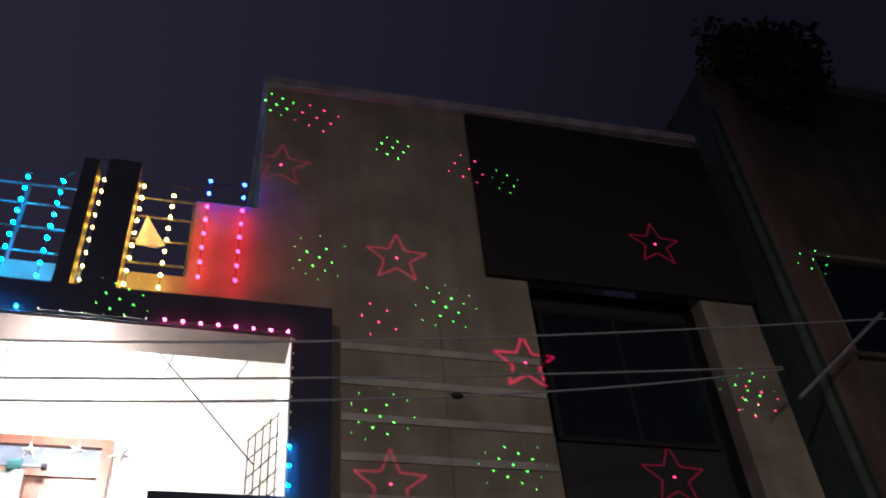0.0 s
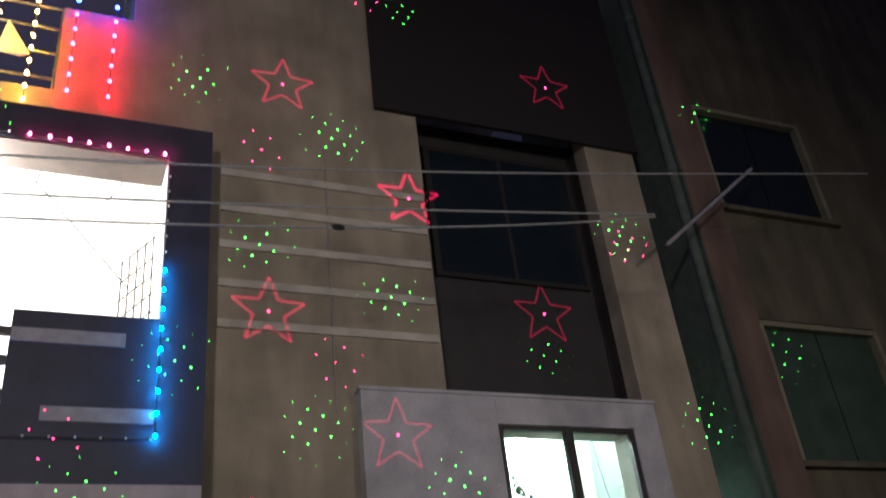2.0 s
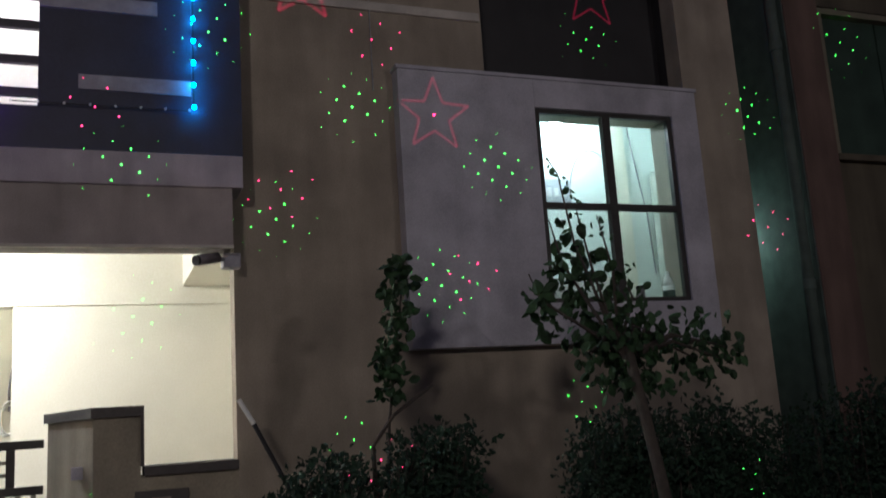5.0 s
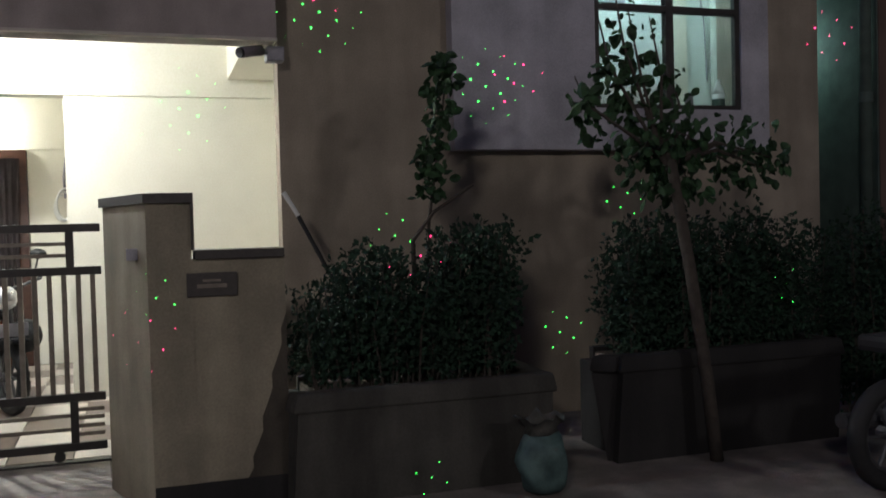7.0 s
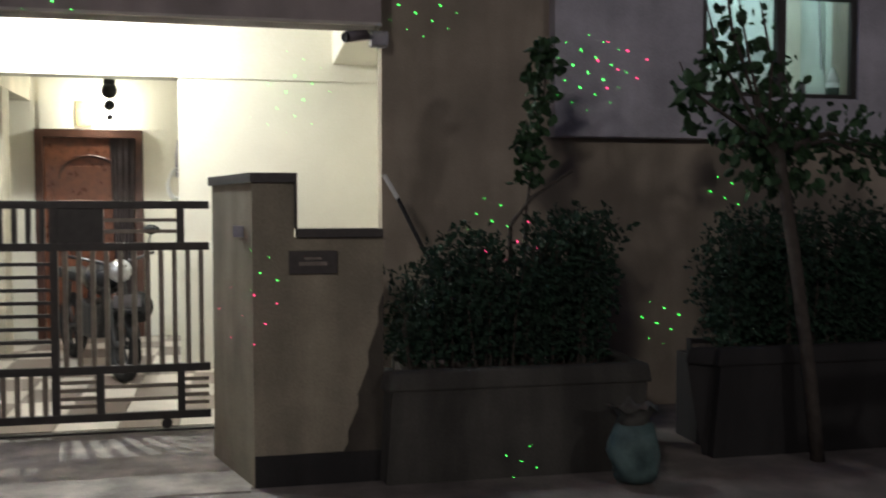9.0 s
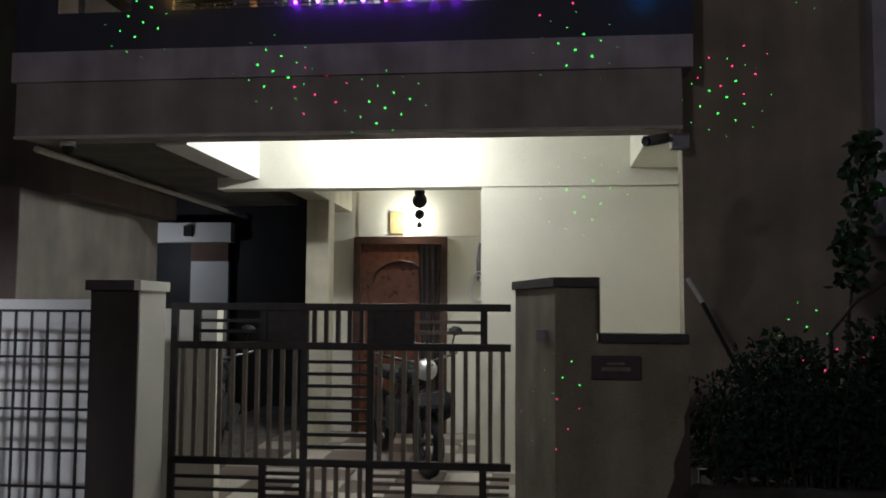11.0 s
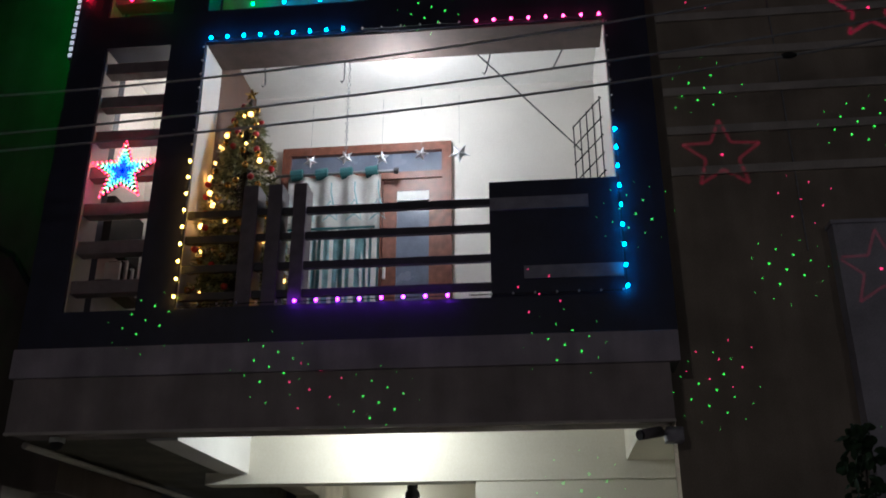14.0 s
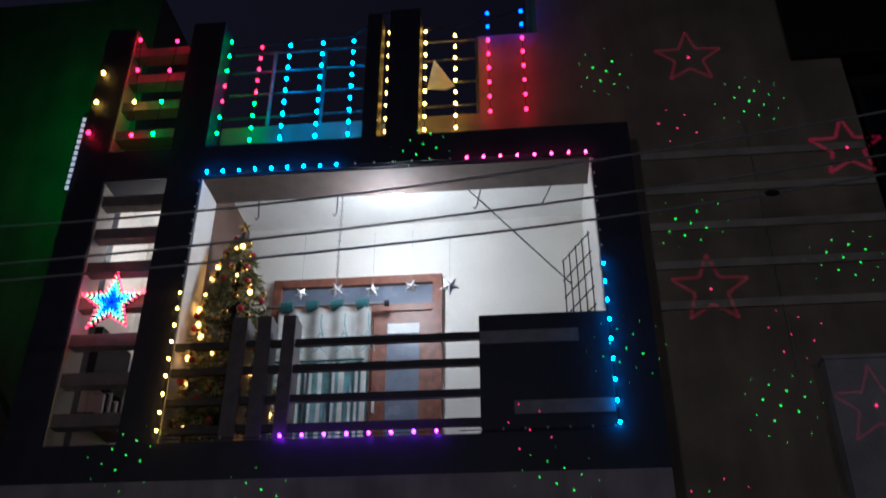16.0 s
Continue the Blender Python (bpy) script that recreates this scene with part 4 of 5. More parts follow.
for i in range(22):
    a = rng.uniform(0, math.tau)
    reach, rise = rng.uniform(0.25, 0.75), rng.uniform(0.1, 0.75)
    tip = Vector((3.27 + math.cos(a) * reach * 0.78, 4.85 + math.sin(a) * reach * 0.45, 1.68 + 0.6 * rise * (1 - 0.5 * abs(math.cos(a)))))
    mid = Vector((2.99, 4.76, 1.85)).lerp(tip, 0.5) + Vector((0, 0, 0.08))
    tube(limbs, [(2.99, 4.75, 1.80), mid, tip], 0.018, 5, 0.3)
    leaves(crown, mid, 3, (0.14, 0.14, 0.12), 0.075, rng, 0.8, True)
    leaves(crown, tip, 8, (0.15, 0.15, 0.16), 0.075, rng, 1.5, True)
for i in range(26):
    leaves(crown, (3.14 + rng.uniform(-0.30, 0.65), 4.85 + rng.uniform(-0.2, 0.25), 1.75 + rng.uniform(-0.15, 0.3)), 8, (0.12, 0.12, 0.14), 0.075, rng, 1.5, True)
for x, z0, z1 in ((2.83, 2.0, 2.75), (2.72, 2.1, 2.98), (2.63, 2.1, 2.68), (2.98, 2.0, 2.70), (2.46, 2.0, 2.34), (3.10, 1.95, 2.42)):
    tube(limbs, [(2.97, 4.78, 1.85), (x + 0.05, 4.86, (z0 + z1) / 2), (x, 4.9, z1)], 0.014, 5, 0.3)
    for k in range(9):
        leaves(crown, (x + 0.03 + rng.uniform(-0.06, 0.08), 4.88, z0 + (z1 - z0) * k / 8), 5 if k < 6 else 2, (0.10 if k < 6 else 0.03, 0.09, 0.05), 0.09 if k < 6 else 0.05, rng, 0.8, True)

tube(limbs, [(2.72, 4.9, 2.98), (2.66, 4.9, 3.07), (2.63, 4.9, 3.12)], 0.006, 5, 0.4)
for k in range(9):
    leaves(crown, (2.63 + 0.028 * k, 4.9, 3.08 - 0.034 * k), 1, (0.015, 0.02, 0.01), 0.045, rng, 2.0, True)
tagged(part("limb", limbs, BARK, tree), kind="stuff")
part("crown", crown, LEAF, tree)

far = thing("roof_tree", (6.1, 6.2, 11.0), "dark leafy shrub growing on the neighbouring pier top", "tree")
bm = bmesh.new()
tube(bm, [(6.05, 6.2, 10.95), (6.3, 6.0, 11.3), (6.6, 5.9, 11.5)], 0.06, 8, 0.5)
part("trunk", bm, BARK, far)
bm = bmesh.new()
for i in range(60):
    leaves(bm, (6.85 + rng.gauss(0, 0.40), 5.88 + rng.gauss(0, 0.2), 11.12 + rng.gauss(0, 0.30)), 46, (0.24, 0.2, 0.22), 0.13, rng)
part("crown", bm, LEAF, far)

sack = thing("sack", (1.99, 4.47, 0), "teal woven sack stuffed with rubbish on the street", "sack")
bm = bmesh.new()
ball(bm, (1.99, 4.46, 0.185), 0.145, 18, 14, 1.28)
for v in bm.verts:
    v.co.x = 1.99 + math.copysign(abs((v.co.x - 1.99) / 0.155) ** 0.6 * 0.15, v.co.x - 1.99)
for v in bm.verts:
    v.co.x += 0.05 * noise.noise(v.co * 6)
    v.co.y += 0.05 * noise.noise(v.co * 6 + Vector((3, 0, 0)))
    v.co.z = max(0.0, v.co.z + 0.03 * noise.noise(v.co * 8))
part("body", bm, SACK, sack, smooth=True)
bm = bmesh.new()
rings = []
for row, (rad, z) in enumerate(((0.10, 0.335), (0.085, 0.37), (0.11, 0.405), (0.135, 0.425))):
    ring = []
    for k in range(22):
        a = k * math.tau / 22
        w = rad * (1 + (0.05 + 0.10 * row) * noise.noise(Vector((2.2 * math.cos(a), 2.2 * math.sin(a), row * 0.4))))
        ring.append(bm.verts.new((1.99 + w * math.cos(a), 4.455 + 0.8 * w * math.sin(a), z + 0.05 * row / 3 * noise.noise(Vector((3 * math.cos(a), 3 * math.sin(a), 5))))))
    rings.append(ring)
for a, b in zip(rings, rings[1:]):
    for k in range(22):
        bm.faces.new((a[k], a[(k + 1) % 22], b[(k + 1) % 22], b[k]))
bmesh.ops.solidify(bm, geom=list(bm.faces), thickness=0.004)
part("open_mouth", bm, SACKPALE, sack, "pale crumpled plastic mouth", True)

# ---------------------------------------------------------------- power lines
def cable(x0, x1, a, b, c, d):
    """A sagging cable in the plane y = 5, its height a cubic of x."""
    pts = []
    for i in range(33):
        x = x0 + (x1 - x0) * i / 32
        pts.append((x, 5.0, d + c * x + b * x * x + a * x ** 3))
    t = thing("power_cable", pts[0], "black overhead power cable along the street", "cable", "power lines along the street")
    part("wire", tubes(pts, radius=0.0085, sides=6), WIREMAT, t)


cable(-6.0, 7.2, -0.00063, 0.0108, 0.1101, 5.124)
cable(-6.0, 4.4, -0.0003, 0.00632, 0.09486, 4.835)
cable(-6.0, 4.4, 0.00074, 0.01096, 0.08818, 4.663)

joint = thing("cable_joint", (1.64, 5.0, 4.84), "dark oval joint on the power cable", "cable joint")
bm = bmesh.new()
ball(bm, (0, 0, 0), 0.022, 12, 8)
bmesh.ops.scale(bm, vec=(2.4, 1, 1), verts=bm.verts)
bmesh.ops.translate(bm, vec=(1.64, 5.0, 4.842), verts=bm.verts)
part("sleeve", bm, BLACK, joint, smooth=True)

# ---------------------------------------------------------------- balcony rail and things
rail = thing("balcony_rail", (-1.2, 6.1, 3.62), "dark balcony rail of slats, posts and a solid panel", "railing")
for z in (4.39, 4.18, 3.94, 3.72):
    part("slat", boxes((-1.75, -0.35, 6.03, 6.07, z - 0.028, z + 0.028)), RAIL, rail)
    part("slat", boxes((-2.69, -2.25, 6.03, 6.07, z - 0.028, z + 0.028)), RAIL, rail)
    for x0, x1 in ((-2.13, -2.05), (-1.94, -1.85)):
        part("slat", boxes((x0, x1, 6.03, 6.07, z - 0.028, z + 0.028)), RAIL, rail)
for x0, x1 in ((-2.25, -2.13), (-2.05, -1.94), (-1.85, -1.75)):
    part("post", boxes((x0, x1, 6.005, 6.20, 3.62, 4.61), bevel=0.004), POSTMAT, rail)
panel = part("panel", boxes((-0.35, 0.60, 6.005, 6.10, 3.62, 4.54), bevel=0.004), NAVY, rail, "solid charcoal panel")
part("stripe", boxes((-0.345, 0.38, 5.99, 6.004, 4.30, 4.40)), GREYBAR, panel, "raised light grey stripe")
part("stripe", boxes((-0.11, 0.595, 5.99, 6.004, 3.75, 3.85)), GREYBAR, panel, "raised light grey stripe")

slot = thing("slatted_screen", (-3.28, 6.1, 3.62), "taupe level slats across the narrow side opening", "screen")
for i in range(7):
    z = 3.835 + 0.327 * i
    part("slat", boxes((-3.565, -3.0, 6.05, 6.16, z - 0.052, z + 0.052), bevel=0.004), SLAT, slot)

upper = thing("slatted_screen", (-3.3, 6.1, 6.29), "taupe level slats across the terrace side opening", "screen")
for i in range(4):
    z = 6.52 + 0.33 * i
    part("slat", boxes((-3.6, -3.02, 6.06, 6.20, z - 0.05, z + 0.05)), SLAT, upper)

trail = thing("terrace_rail", (-1.6, 6.32, 6.6), "thin steel pipe rail on the terrace parapet", "railing")
for z in (6.86, 7.14, 7.42, 7.66):
    part("pipe", tubes([(-2.71, 6.34, z), (-1.33, 6.34, z)], radius=0.011), STEEL, trail)
    part("pipe", tubes([(-0.84, 6.34, z), (-0.32, 6.34, z)], radius=0.011), STEEL, trail)
for x in (-2.3, -1.8, -0.33):
    part("post", tubes([(x, 6.34, 6.72), (x, 6.34, 7.67)], radius=0.018), STEEL, trail)

cloth = thing("hung_cloth", (-0.68, 6.32, 7.0), "pale cloth hung as a triangle on the terrace rail", "cloth")
bm = bmesh.new()
tip, feet = bm.verts.new((-0.74, 6.31, 7.41)), [bm.verts.new(q) for q in ((-0.80, 6.28, 7.02), (-0.68, 6.25, 7.0), (-0.54, 6.29, 7.05), (-0.62, 6.33, 7.04))]
for k in range(4):
    bm.faces.new((tip, feet[k], feet[(k + 1) % 4]))
bm.faces.new(list(reversed(feet)))
part("fold", bm, WHITECLOTH, cloth)
# Fixture for the added niche light, out of view.
nl = thing("niche_lamp", (-3.3, 6.95, 6.27), "small lit lamp on the side ceiling", "lamp")
bm = bmesh.new()
ball(bm, (-3.3, 6.95, 6.2), 0.04, 12, 8)
part("globe", bm, LAMPGLOW, nl, smooth=True)
part("base", tubes([(-3.3, 6.95, 6.274), (-3.3, 6.95, 6.235)], radius=0.03, sides=12), WHITEPLASTIC, nl)

bdoor = thing("door_2", (-1.58, 7.4, 3.44), "reddish wooden balcony door with transom glass", "door")
bdoor["kind"] = "structure"
part("door_frame", boxes((-2.38, -2.30, 7.34, 7.46, 3.44, 5.665), (-0.85, -0.76, 7.34, 7.46, 3.44, 5.665), (-2.31, -0.85, 7.34, 7.46, 5.58, 5.665), (-2.31, -0.85, 7.34, 7.46, 5.29, 5.36)), REDWOOD, bdoor)
part("transom_pane", boxes((-2.31, -0.85, 7.39, 7.40, 5.36, 5.58)), DULLGLASS, bdoor)
dleaf = part("door_leaf", boxes((-1.40, -1.27, 7.36, 7.42, 3.44, 5.29), (-0.97, -0.85, 7.36, 7.42, 3.44, 5.29), (-1.27, -0.97, 7.36, 7.42, 5.17, 5.29), (-1.27, -0.97, 7.36, 7.42, 3.44, 3.7)), REDWOOD, bdoor)
part("pane", boxes((-1.27, -0.97, 7.38, 7.39, 3.7, 5.17)), DULLGLASS, dleaf)
part("blind", boxes((-1.27, -0.97, 7.365, 7.379, 5.07, 5.17)), WHITECLOTH, dleaf)
part("handle", boxes((-1.385, -1.36, 7.33, 7.358, 4.30, 4.48), bevel=0.005), WHITEPLASTIC, dleaf)
part("far_leaf", boxes((-2.31, -1.41, 7.36, 7.42, 3.44, 5.29)), REDWOOD, bdoor)

curtain = thing("curtain", (-1.75, 7.22, 3.5), "white and teal pleated curtain hanging at the door", "curtain")
pleats(-2.27, -1.40, 7.22, 4.72, 5.28, 4, 0.05, WHITECLOTH, "upper_cloth", curtain)
pleats(-2.27, -1.40, 7.22, 3.50, 4.72, 4, 0.05, TEAL, "lower_cloth", curtain)
part("rod", tubes([(-2.39, 7.22, 5.31), (-1.28, 7.22, 5.31)], radius=0.014), STEEL, curtain)
part("finial", tubes([(-1.28, 7.22, 5.31), (-1.24, 7.22, 5.31)], radius=0.03, sides=10), BLACK, curtain)
for i in range(4):
    x = -2.19 + 0.235 * i
    bm = bmesh.new()
    tube(bm, [(x - 0.055, 7.22, 5.305), (x + 0.055, 7.22, 5.315)], 0.055, 12)
    part("heading", bm, TEALDARK, curtain, "teal curtain heading")
for i in range(13):
    u = (i + 0.5) / 13
    x, y = -2.27 + 0.87 * u, 7.22 + 0.05 * math.sin(u * 4 * math.tau) - 0.012
    w = 0.012 if i % 3 else 0.022
    part("stripe", boxes((x - w, x + w, y - 0.004, y, 3.52, 4.72)), WHITECLOTH, curtain)
for i in range(4):
    x = -2.06 + 0.2175 * i
    bm = bmesh.new()
    tube(bm, [(x + w, 7.147, z) for w, z in ((-0.07, 4.80), (0, 4.86), (0.07, 4.80), (0.05, 4.88), (0, 4.92), (-0.05, 4.88), (-0.03, 4.95), (0, 5.0), (0.03, 4.95), (0, 5.08), (0, 5.18))], 0.006, 5)
    part("woven_figure", bm, TEAL, curtain, "pale teal woven figure")
part("band", boxes((-2.24, -1.43, 7.146, 7.152, 4.715, 4.735)), TEALDARK, curtain, "dark teal seam")

blamp = thing("ceiling_lamp", (-1.14, 6.8, 6.28), "lit round white lamp on the balcony ceiling", "lamp")
bm = bmesh.new()
tube(bm, [(-1.14, 6.8, 6.279), (-1.14, 6.8, 6.24)], 0.09, 20)
part("base", bm, WHITEPLASTIC, blamp)
bm = bmesh.new()
ball(bm, (-1.14, 6.8, 6.20), 0.085, 18, 10, 0.6)
part("globe", bm, LAMPGLOW, blamp, smooth=True)

chain = thing("swing_chain", (-1.62, 6.7, 6.28), "steel chain hanging from the balcony ceiling", "chain")
bm = bmesh.new()
for i in range(26):
    wheel_ring(bm, (-1.62, 6.7, 6.25 - 0.04 * i), (1, 0, 0) if i % 2 else (0, 1, 0), 0.014, 0.0032, 10, 5)
part("links", bm, STEEL, chain)
for x, lean in ((-2.45, 0.02), (-1.69, 0.0), (-0.34, -0.05), (0.32, -0.11)):
    hook = thing("ceiling_hook", (x, 6.8, 6.28), "thin steel hook in the balcony ceiling", "hook", "ceiling hooks")
    part("shank", tubes([(x, 6.8, 6.28), (x + lean, 6.8, 6.05), (x + lean - 0.02, 6.8, 6.02), (x + lean - 0.03, 6.8, 6.04)], radius=0.007), STEEL, hook)
line = thing("clothes_line", (-0.5, 6.6, 6.28), "thin dark clothes line slanting across the balcony", "line")
part("cord", tubes([(-0.6, 6.6, 6.27), (0.42, 6.95, 5.28)], radius=0.006), BLACK, line)
rack = thing("drying_rack", (0.5, 6.9, 5.2), "folded wire drying rack on the side wall", "rack")
for i in range(5):
    part("bar", tubes([(0.36 + 0.055 * i, 6.9 - 0.05 * i, 4.75), (0.36 + 0.055 * i, 6.9 - 0.05 * i, 5.50 + 0.04 * i)], radius=0.006), BLACK, rack)
for z in (4.78, 4.95, 5.12, 5.29, 5.48):
    part("bar", tubes([(0.35, 6.91, z), (0.595, 6.70, z + 0.17)], radius=0.006), BLACK, rack)


def star_points(cx, cz, r, inner=0.42, turn=0.0):
    return [(cx + (r if k % 2 == 0 else r * inner) * math.sin(k * math.pi / 5 + turn), cz + (r if k % 2 == 0 else r * inner) * math.cos(k * math.pi / 5 + turn)) for k in range(10)]


def solid_star(bm, cx, cy, cz, r, thick, turn=0.0):
    pts = star_points(cx, cz, r, turn=turn)
    ring = [bm.verts.new((x, cy, z)) for x, z in pts]
    a, b = bm.verts.new((cx, cy - thick, cz)), bm.verts.new((cx, cy + thick, cz))
    for k in range(10):
        bm.faces.new((ring[k], ring[(k + 1) % 10], a))
        bm.faces.new((ring[(k + 1) % 10], ring[k], b))


for x, r, z in ((-1.93, 0.055, 5.17), (-1.62, 0.065, 5.19), (-1.30, 0.062, 5.17), (-0.96, 0.062, 5.19), (-0.63, 0.085, 5.18)):
    st = thing("hanging_star", (x, 6.7, z), "silver paper star hanging on a thread", "ornament", "hanging stars")
    bm = bmesh.new()
    solid_star(bm, x, 6.7, z, r * 1.15, 0.02, x)
    part("star", bm, SILVER, st)
    part("thread", tubes([(x, 6.7, z + r), (x, 6.7, 5.75)], radius=0.0012, sides=5), STEEL, st)

# Christmas tree
xt = thing("christmas_tree", (-2.39, 6.46, 3.44), "decorated artificial fir with warm lights on the balcony", "tree")
bm, twigs = bmesh.new(), bmesh.new()
tube(twigs, [(-2.39, 6.46, 3.44), (-2.41, 6.44, 5.66)], 0.03, 8, 0.4)
for i in range(700):
    k = rng.random() ** 1.25
    z = 3.62 + 2.03 * k
    r = 0.53 * (1 - k) ** 0.72 + 0.03
    a = rng.uniform(0, math.tau)
    c = Vector((-2.39 - 0.04 * k, 6.46 - 0.02 * k, z))
    tip = c + Vector((math.cos(a) * r, math.sin(a) * r * 0.85, -0.09))
    tip.x, tip.y = max(tip.x, -2.66), max(tip.y, 6.34 if z < 3.85 else 6.14)
    tube(twigs, [c, c.lerp(tip, 0.9)], 0.005, 4, 0.4)
    for j in range(16):
        p = c.lerp(tip, 0.3 + 0.75 * rng.random())
        d = (tip - c).normalized() * 0.035 + Vector((rng.gauss(0, 1), rng.gauss(0, 1), rng.gauss(0, 1))).normalized() * 0.05
        w = d.cross(Vector((rng.gauss(0, 1), rng.gauss(0, 1), 1))).normalized() * 0.011
        q = [bm.verts.new(v) for v in (p - w, p + w, p + d)]
        bm.faces.new(q)
tagged(part("needle", bm, NEEDLE, xt), kind="stuff")
tagged(part("branch", twigs, BARK, xt), kind="stuff")
WARM = bulb_material("warm_fairy_bulb", (1.0, 0.46, 0.09), 18)
GOLD = material("gold_bauble", (0.60, 0.38, 0.10), 0.25, metal=0.9, scale=20)
RED = material("red_bauble", (0.45, 0.03, 0.03), 0.3, scale=20)
for i in range(84):
    k = (i + 0.5) / 84
    z = 3.7 + 1.9 * k
    r = 0.51 * (1 - k) ** 0.72 + 0.04
    a = -math.pi / 2 + rng.uniform(-1.35, 1.5)
    bm = bmesh.new()
    spot = (max(-2.39 - 0.04 * k + math.cos(a) * r, -2.66), max(6.46 + math.sin(a) * r * 0.88, 6.12), z)
    if i % 7 < 2:
        ball(bm, spot, 0.013 if i % 2 else 0.022, 8, 6)
        part("bulb", bm, WARM, xt)
    else:
        ball(bm, spot, 0.028, 10, 6)
        part("bauble", bm, GOLD if i % 7 < 5 else RED, xt, smooth=True)
bm = bmesh.new()
solid_star(bm, -2.41, 6.42, 5.70, 0.07, 0.02)
part("top_star", bm, GOLD, xt)
part("pot", tubes([(-2.39, 6.46, 3.44), (-2.39, 6.46, 3.60)], radius=0.14, sides=16), RED, xt)

# things behind the narrow side opening
shelf = thing("wall_shelf", (-3.7, 7.0, 4.0), "dark wall shelf with striped papers under a black board", "shelf")
part("board", boxes((-3.749, -3.58, 6.68, 7.34, 4.10, 4.14)), WOODDARK, shelf)
part("back_board", boxes((-3.749, -3.66, 6.70, 7.30, 4.47, 4.93)), BLACK, shelf)
for i in range(7):
    y = 6.84 + 0.062 * i
    part("paper", boxes((-3.735, -3.60, y, y + 0.034, 4.14, 4.36 + 0.03 * (i % 3))), WHITEPLASTIC if i % 2 == 0 else BLACK, shelf)
bucket = thing("bucket", (-3.4, 6.9, 3.44), "brown plastic bucket on the balcony floor", "bucket")
bm = bmesh.new()
tube(bm, [(-3.4, 6.9, 3.44), (-3.4, 6.9, 3.74)], 0.13, 18, 1.2)
part("body", bm, WOODDARK, bucket, smooth=True)

# ---------------------------------------------------------------- room behind the window
rl = thing("room_lamp", (4.2, 7.6, 4.32), "bright round lamp on the wall of the lit room", "lamp")
bm = bmesh.new()
ball(bm, (4.2, 7.50, 4.265), 0.06, 14, 10)
part("globe", bm, COOLGLOW, rl, smooth=True)
part("stem", tubes([(4.2, 7.6, 4.265), (4.2, 7.55, 4.265)], radius=0.025), WHITEPLASTIC, rl)
structure("room_pilaster", boxes((4.80, 5.02, 7.575, 7.6, 1.2, 4.75), bevel=0.004), CREAM, "cream painted pilaster in the lit room", "pilaster")
structure("room_ledge", boxes((2.7, 4.80, 7.50, 7.6, 1.2, 2.75)), WHITE, "white tiled ledge along the room wall", "ledge")
cup = thing("wardrobe", (5.3, 7.3, 1.2), "pale wooden wardrobe in the lit room", "wardrobe")
part("body", boxes((5.29, 5.395, 6.9, 7.58, 1.2, 3.84), bevel=0.008), material("pale_laminate", (0.40, 0.42, 0.36), 0.5, scale=6), cup)
part("door", boxes((5.272, 5.288, 6.92, 7.23, 1.25, 3.80)), material("pale_laminate_door", (0.46, 0.48, 0.42), 0.5, scale=6), cup)
part("door", boxes((5.272, 5.288, 7.25, 7.56, 1.25, 3.80)), bpy.data.materials["pale_laminate_door"], cup)
cord = thing("room_cable", (4.62, 7.59, 3.6), "thin grey cable arched on the room wall", "cable")
part("cord", tubes([(4.62 - 0.27 * math.cos(a * math.pi / 16), 7.592, 3.55 + 0.50 * math.sin(a * math.pi / 16)) for a in range(17)], radius=0.006), GREYBAR, cord)
drop = thing("room_cable", (5.1, 7.59, 4.2), "thin grey cable slanting down the room wall", "cable")
part("cord", tubes([(5.08, 7.592, 4.35), (5.12, 7.592, 4.0), (5.22, 7.592, 3.4), (5.25, 7.592, 2.8)], radius=0.006), GREYBAR, drop)
sock = thing("switch_board", (4.2, 7.59, 3.6), "grey switch board on the room wall", "switch board")
part("plate", boxes((4.03, 4.35, 7.575, 7.598, 3.50, 3.73), bevel=0.006), material("grey_board", (0.42, 0.43, 0.46), 0.5, scale=8), sock)
for k in range(3):
    part("switch", boxes((4.08 + 0.08 * k, 4.13 + 0.08 * k, 7.566, 7.574, 3.56, 3.64), bevel=0.003), WHITEPLASTIC, sock)
bot = thing("bottle", (4.50, 6.36, 2.33), "clear plastic bottle with a dark label on the sill", "bottle")
bm = bmesh.new()
tube(bm, [(4.50, 6.36, 2.33), (4.50, 6.36, 2.48)], 0.05, 14)
tube(bm, [(4.50, 6.36, 2.48), (4.50, 6.36, 2.54), (4.50, 6.36, 2.575)], 0.05, 14, 0.3)
part("body", bm, WHITEPLASTIC, bot, smooth=True)
part("label", tubes([(4.50, 6.36, 2.37), (4.50, 6.36, 2.44)], radius=0.0515, sides=14), NGREEN, bot)
part("cap", tubes([(4.50, 6.36, 2.575), (4.50, 6.36, 2.60)], radius=0.017, sides=12), WHITEPLASTIC, bot)
jar = thing("jar", (4.22, 6.36, 2.33), "small dark jar on the window sill", "jar")
part("body", tubes([(4.22, 6.36, 2.33), (4.22, 6.36, 2.46)], radius=0.035, sides=12), POSTMAT, jar)
part("lid", tubes([(4.22, 6.36, 2.46), (4.22, 6.36, 2.48)], radius=0.037, sides=12), BLACK, jar)
for k, (x, h) in enumerate(((4.06, 0.05), (4.11, 0.035), (4.30, 0.04))):
    cupo = thing("sill_cup", (x, 6.36, 2.33), "small dark cup on the window sill", "cup", "cups on the sill")
    part("body", tubes([(x, 6.36, 2.33), (x, 6.36, 2.33 + h)], radius=0.018, sides=10), BLACK, cupo)

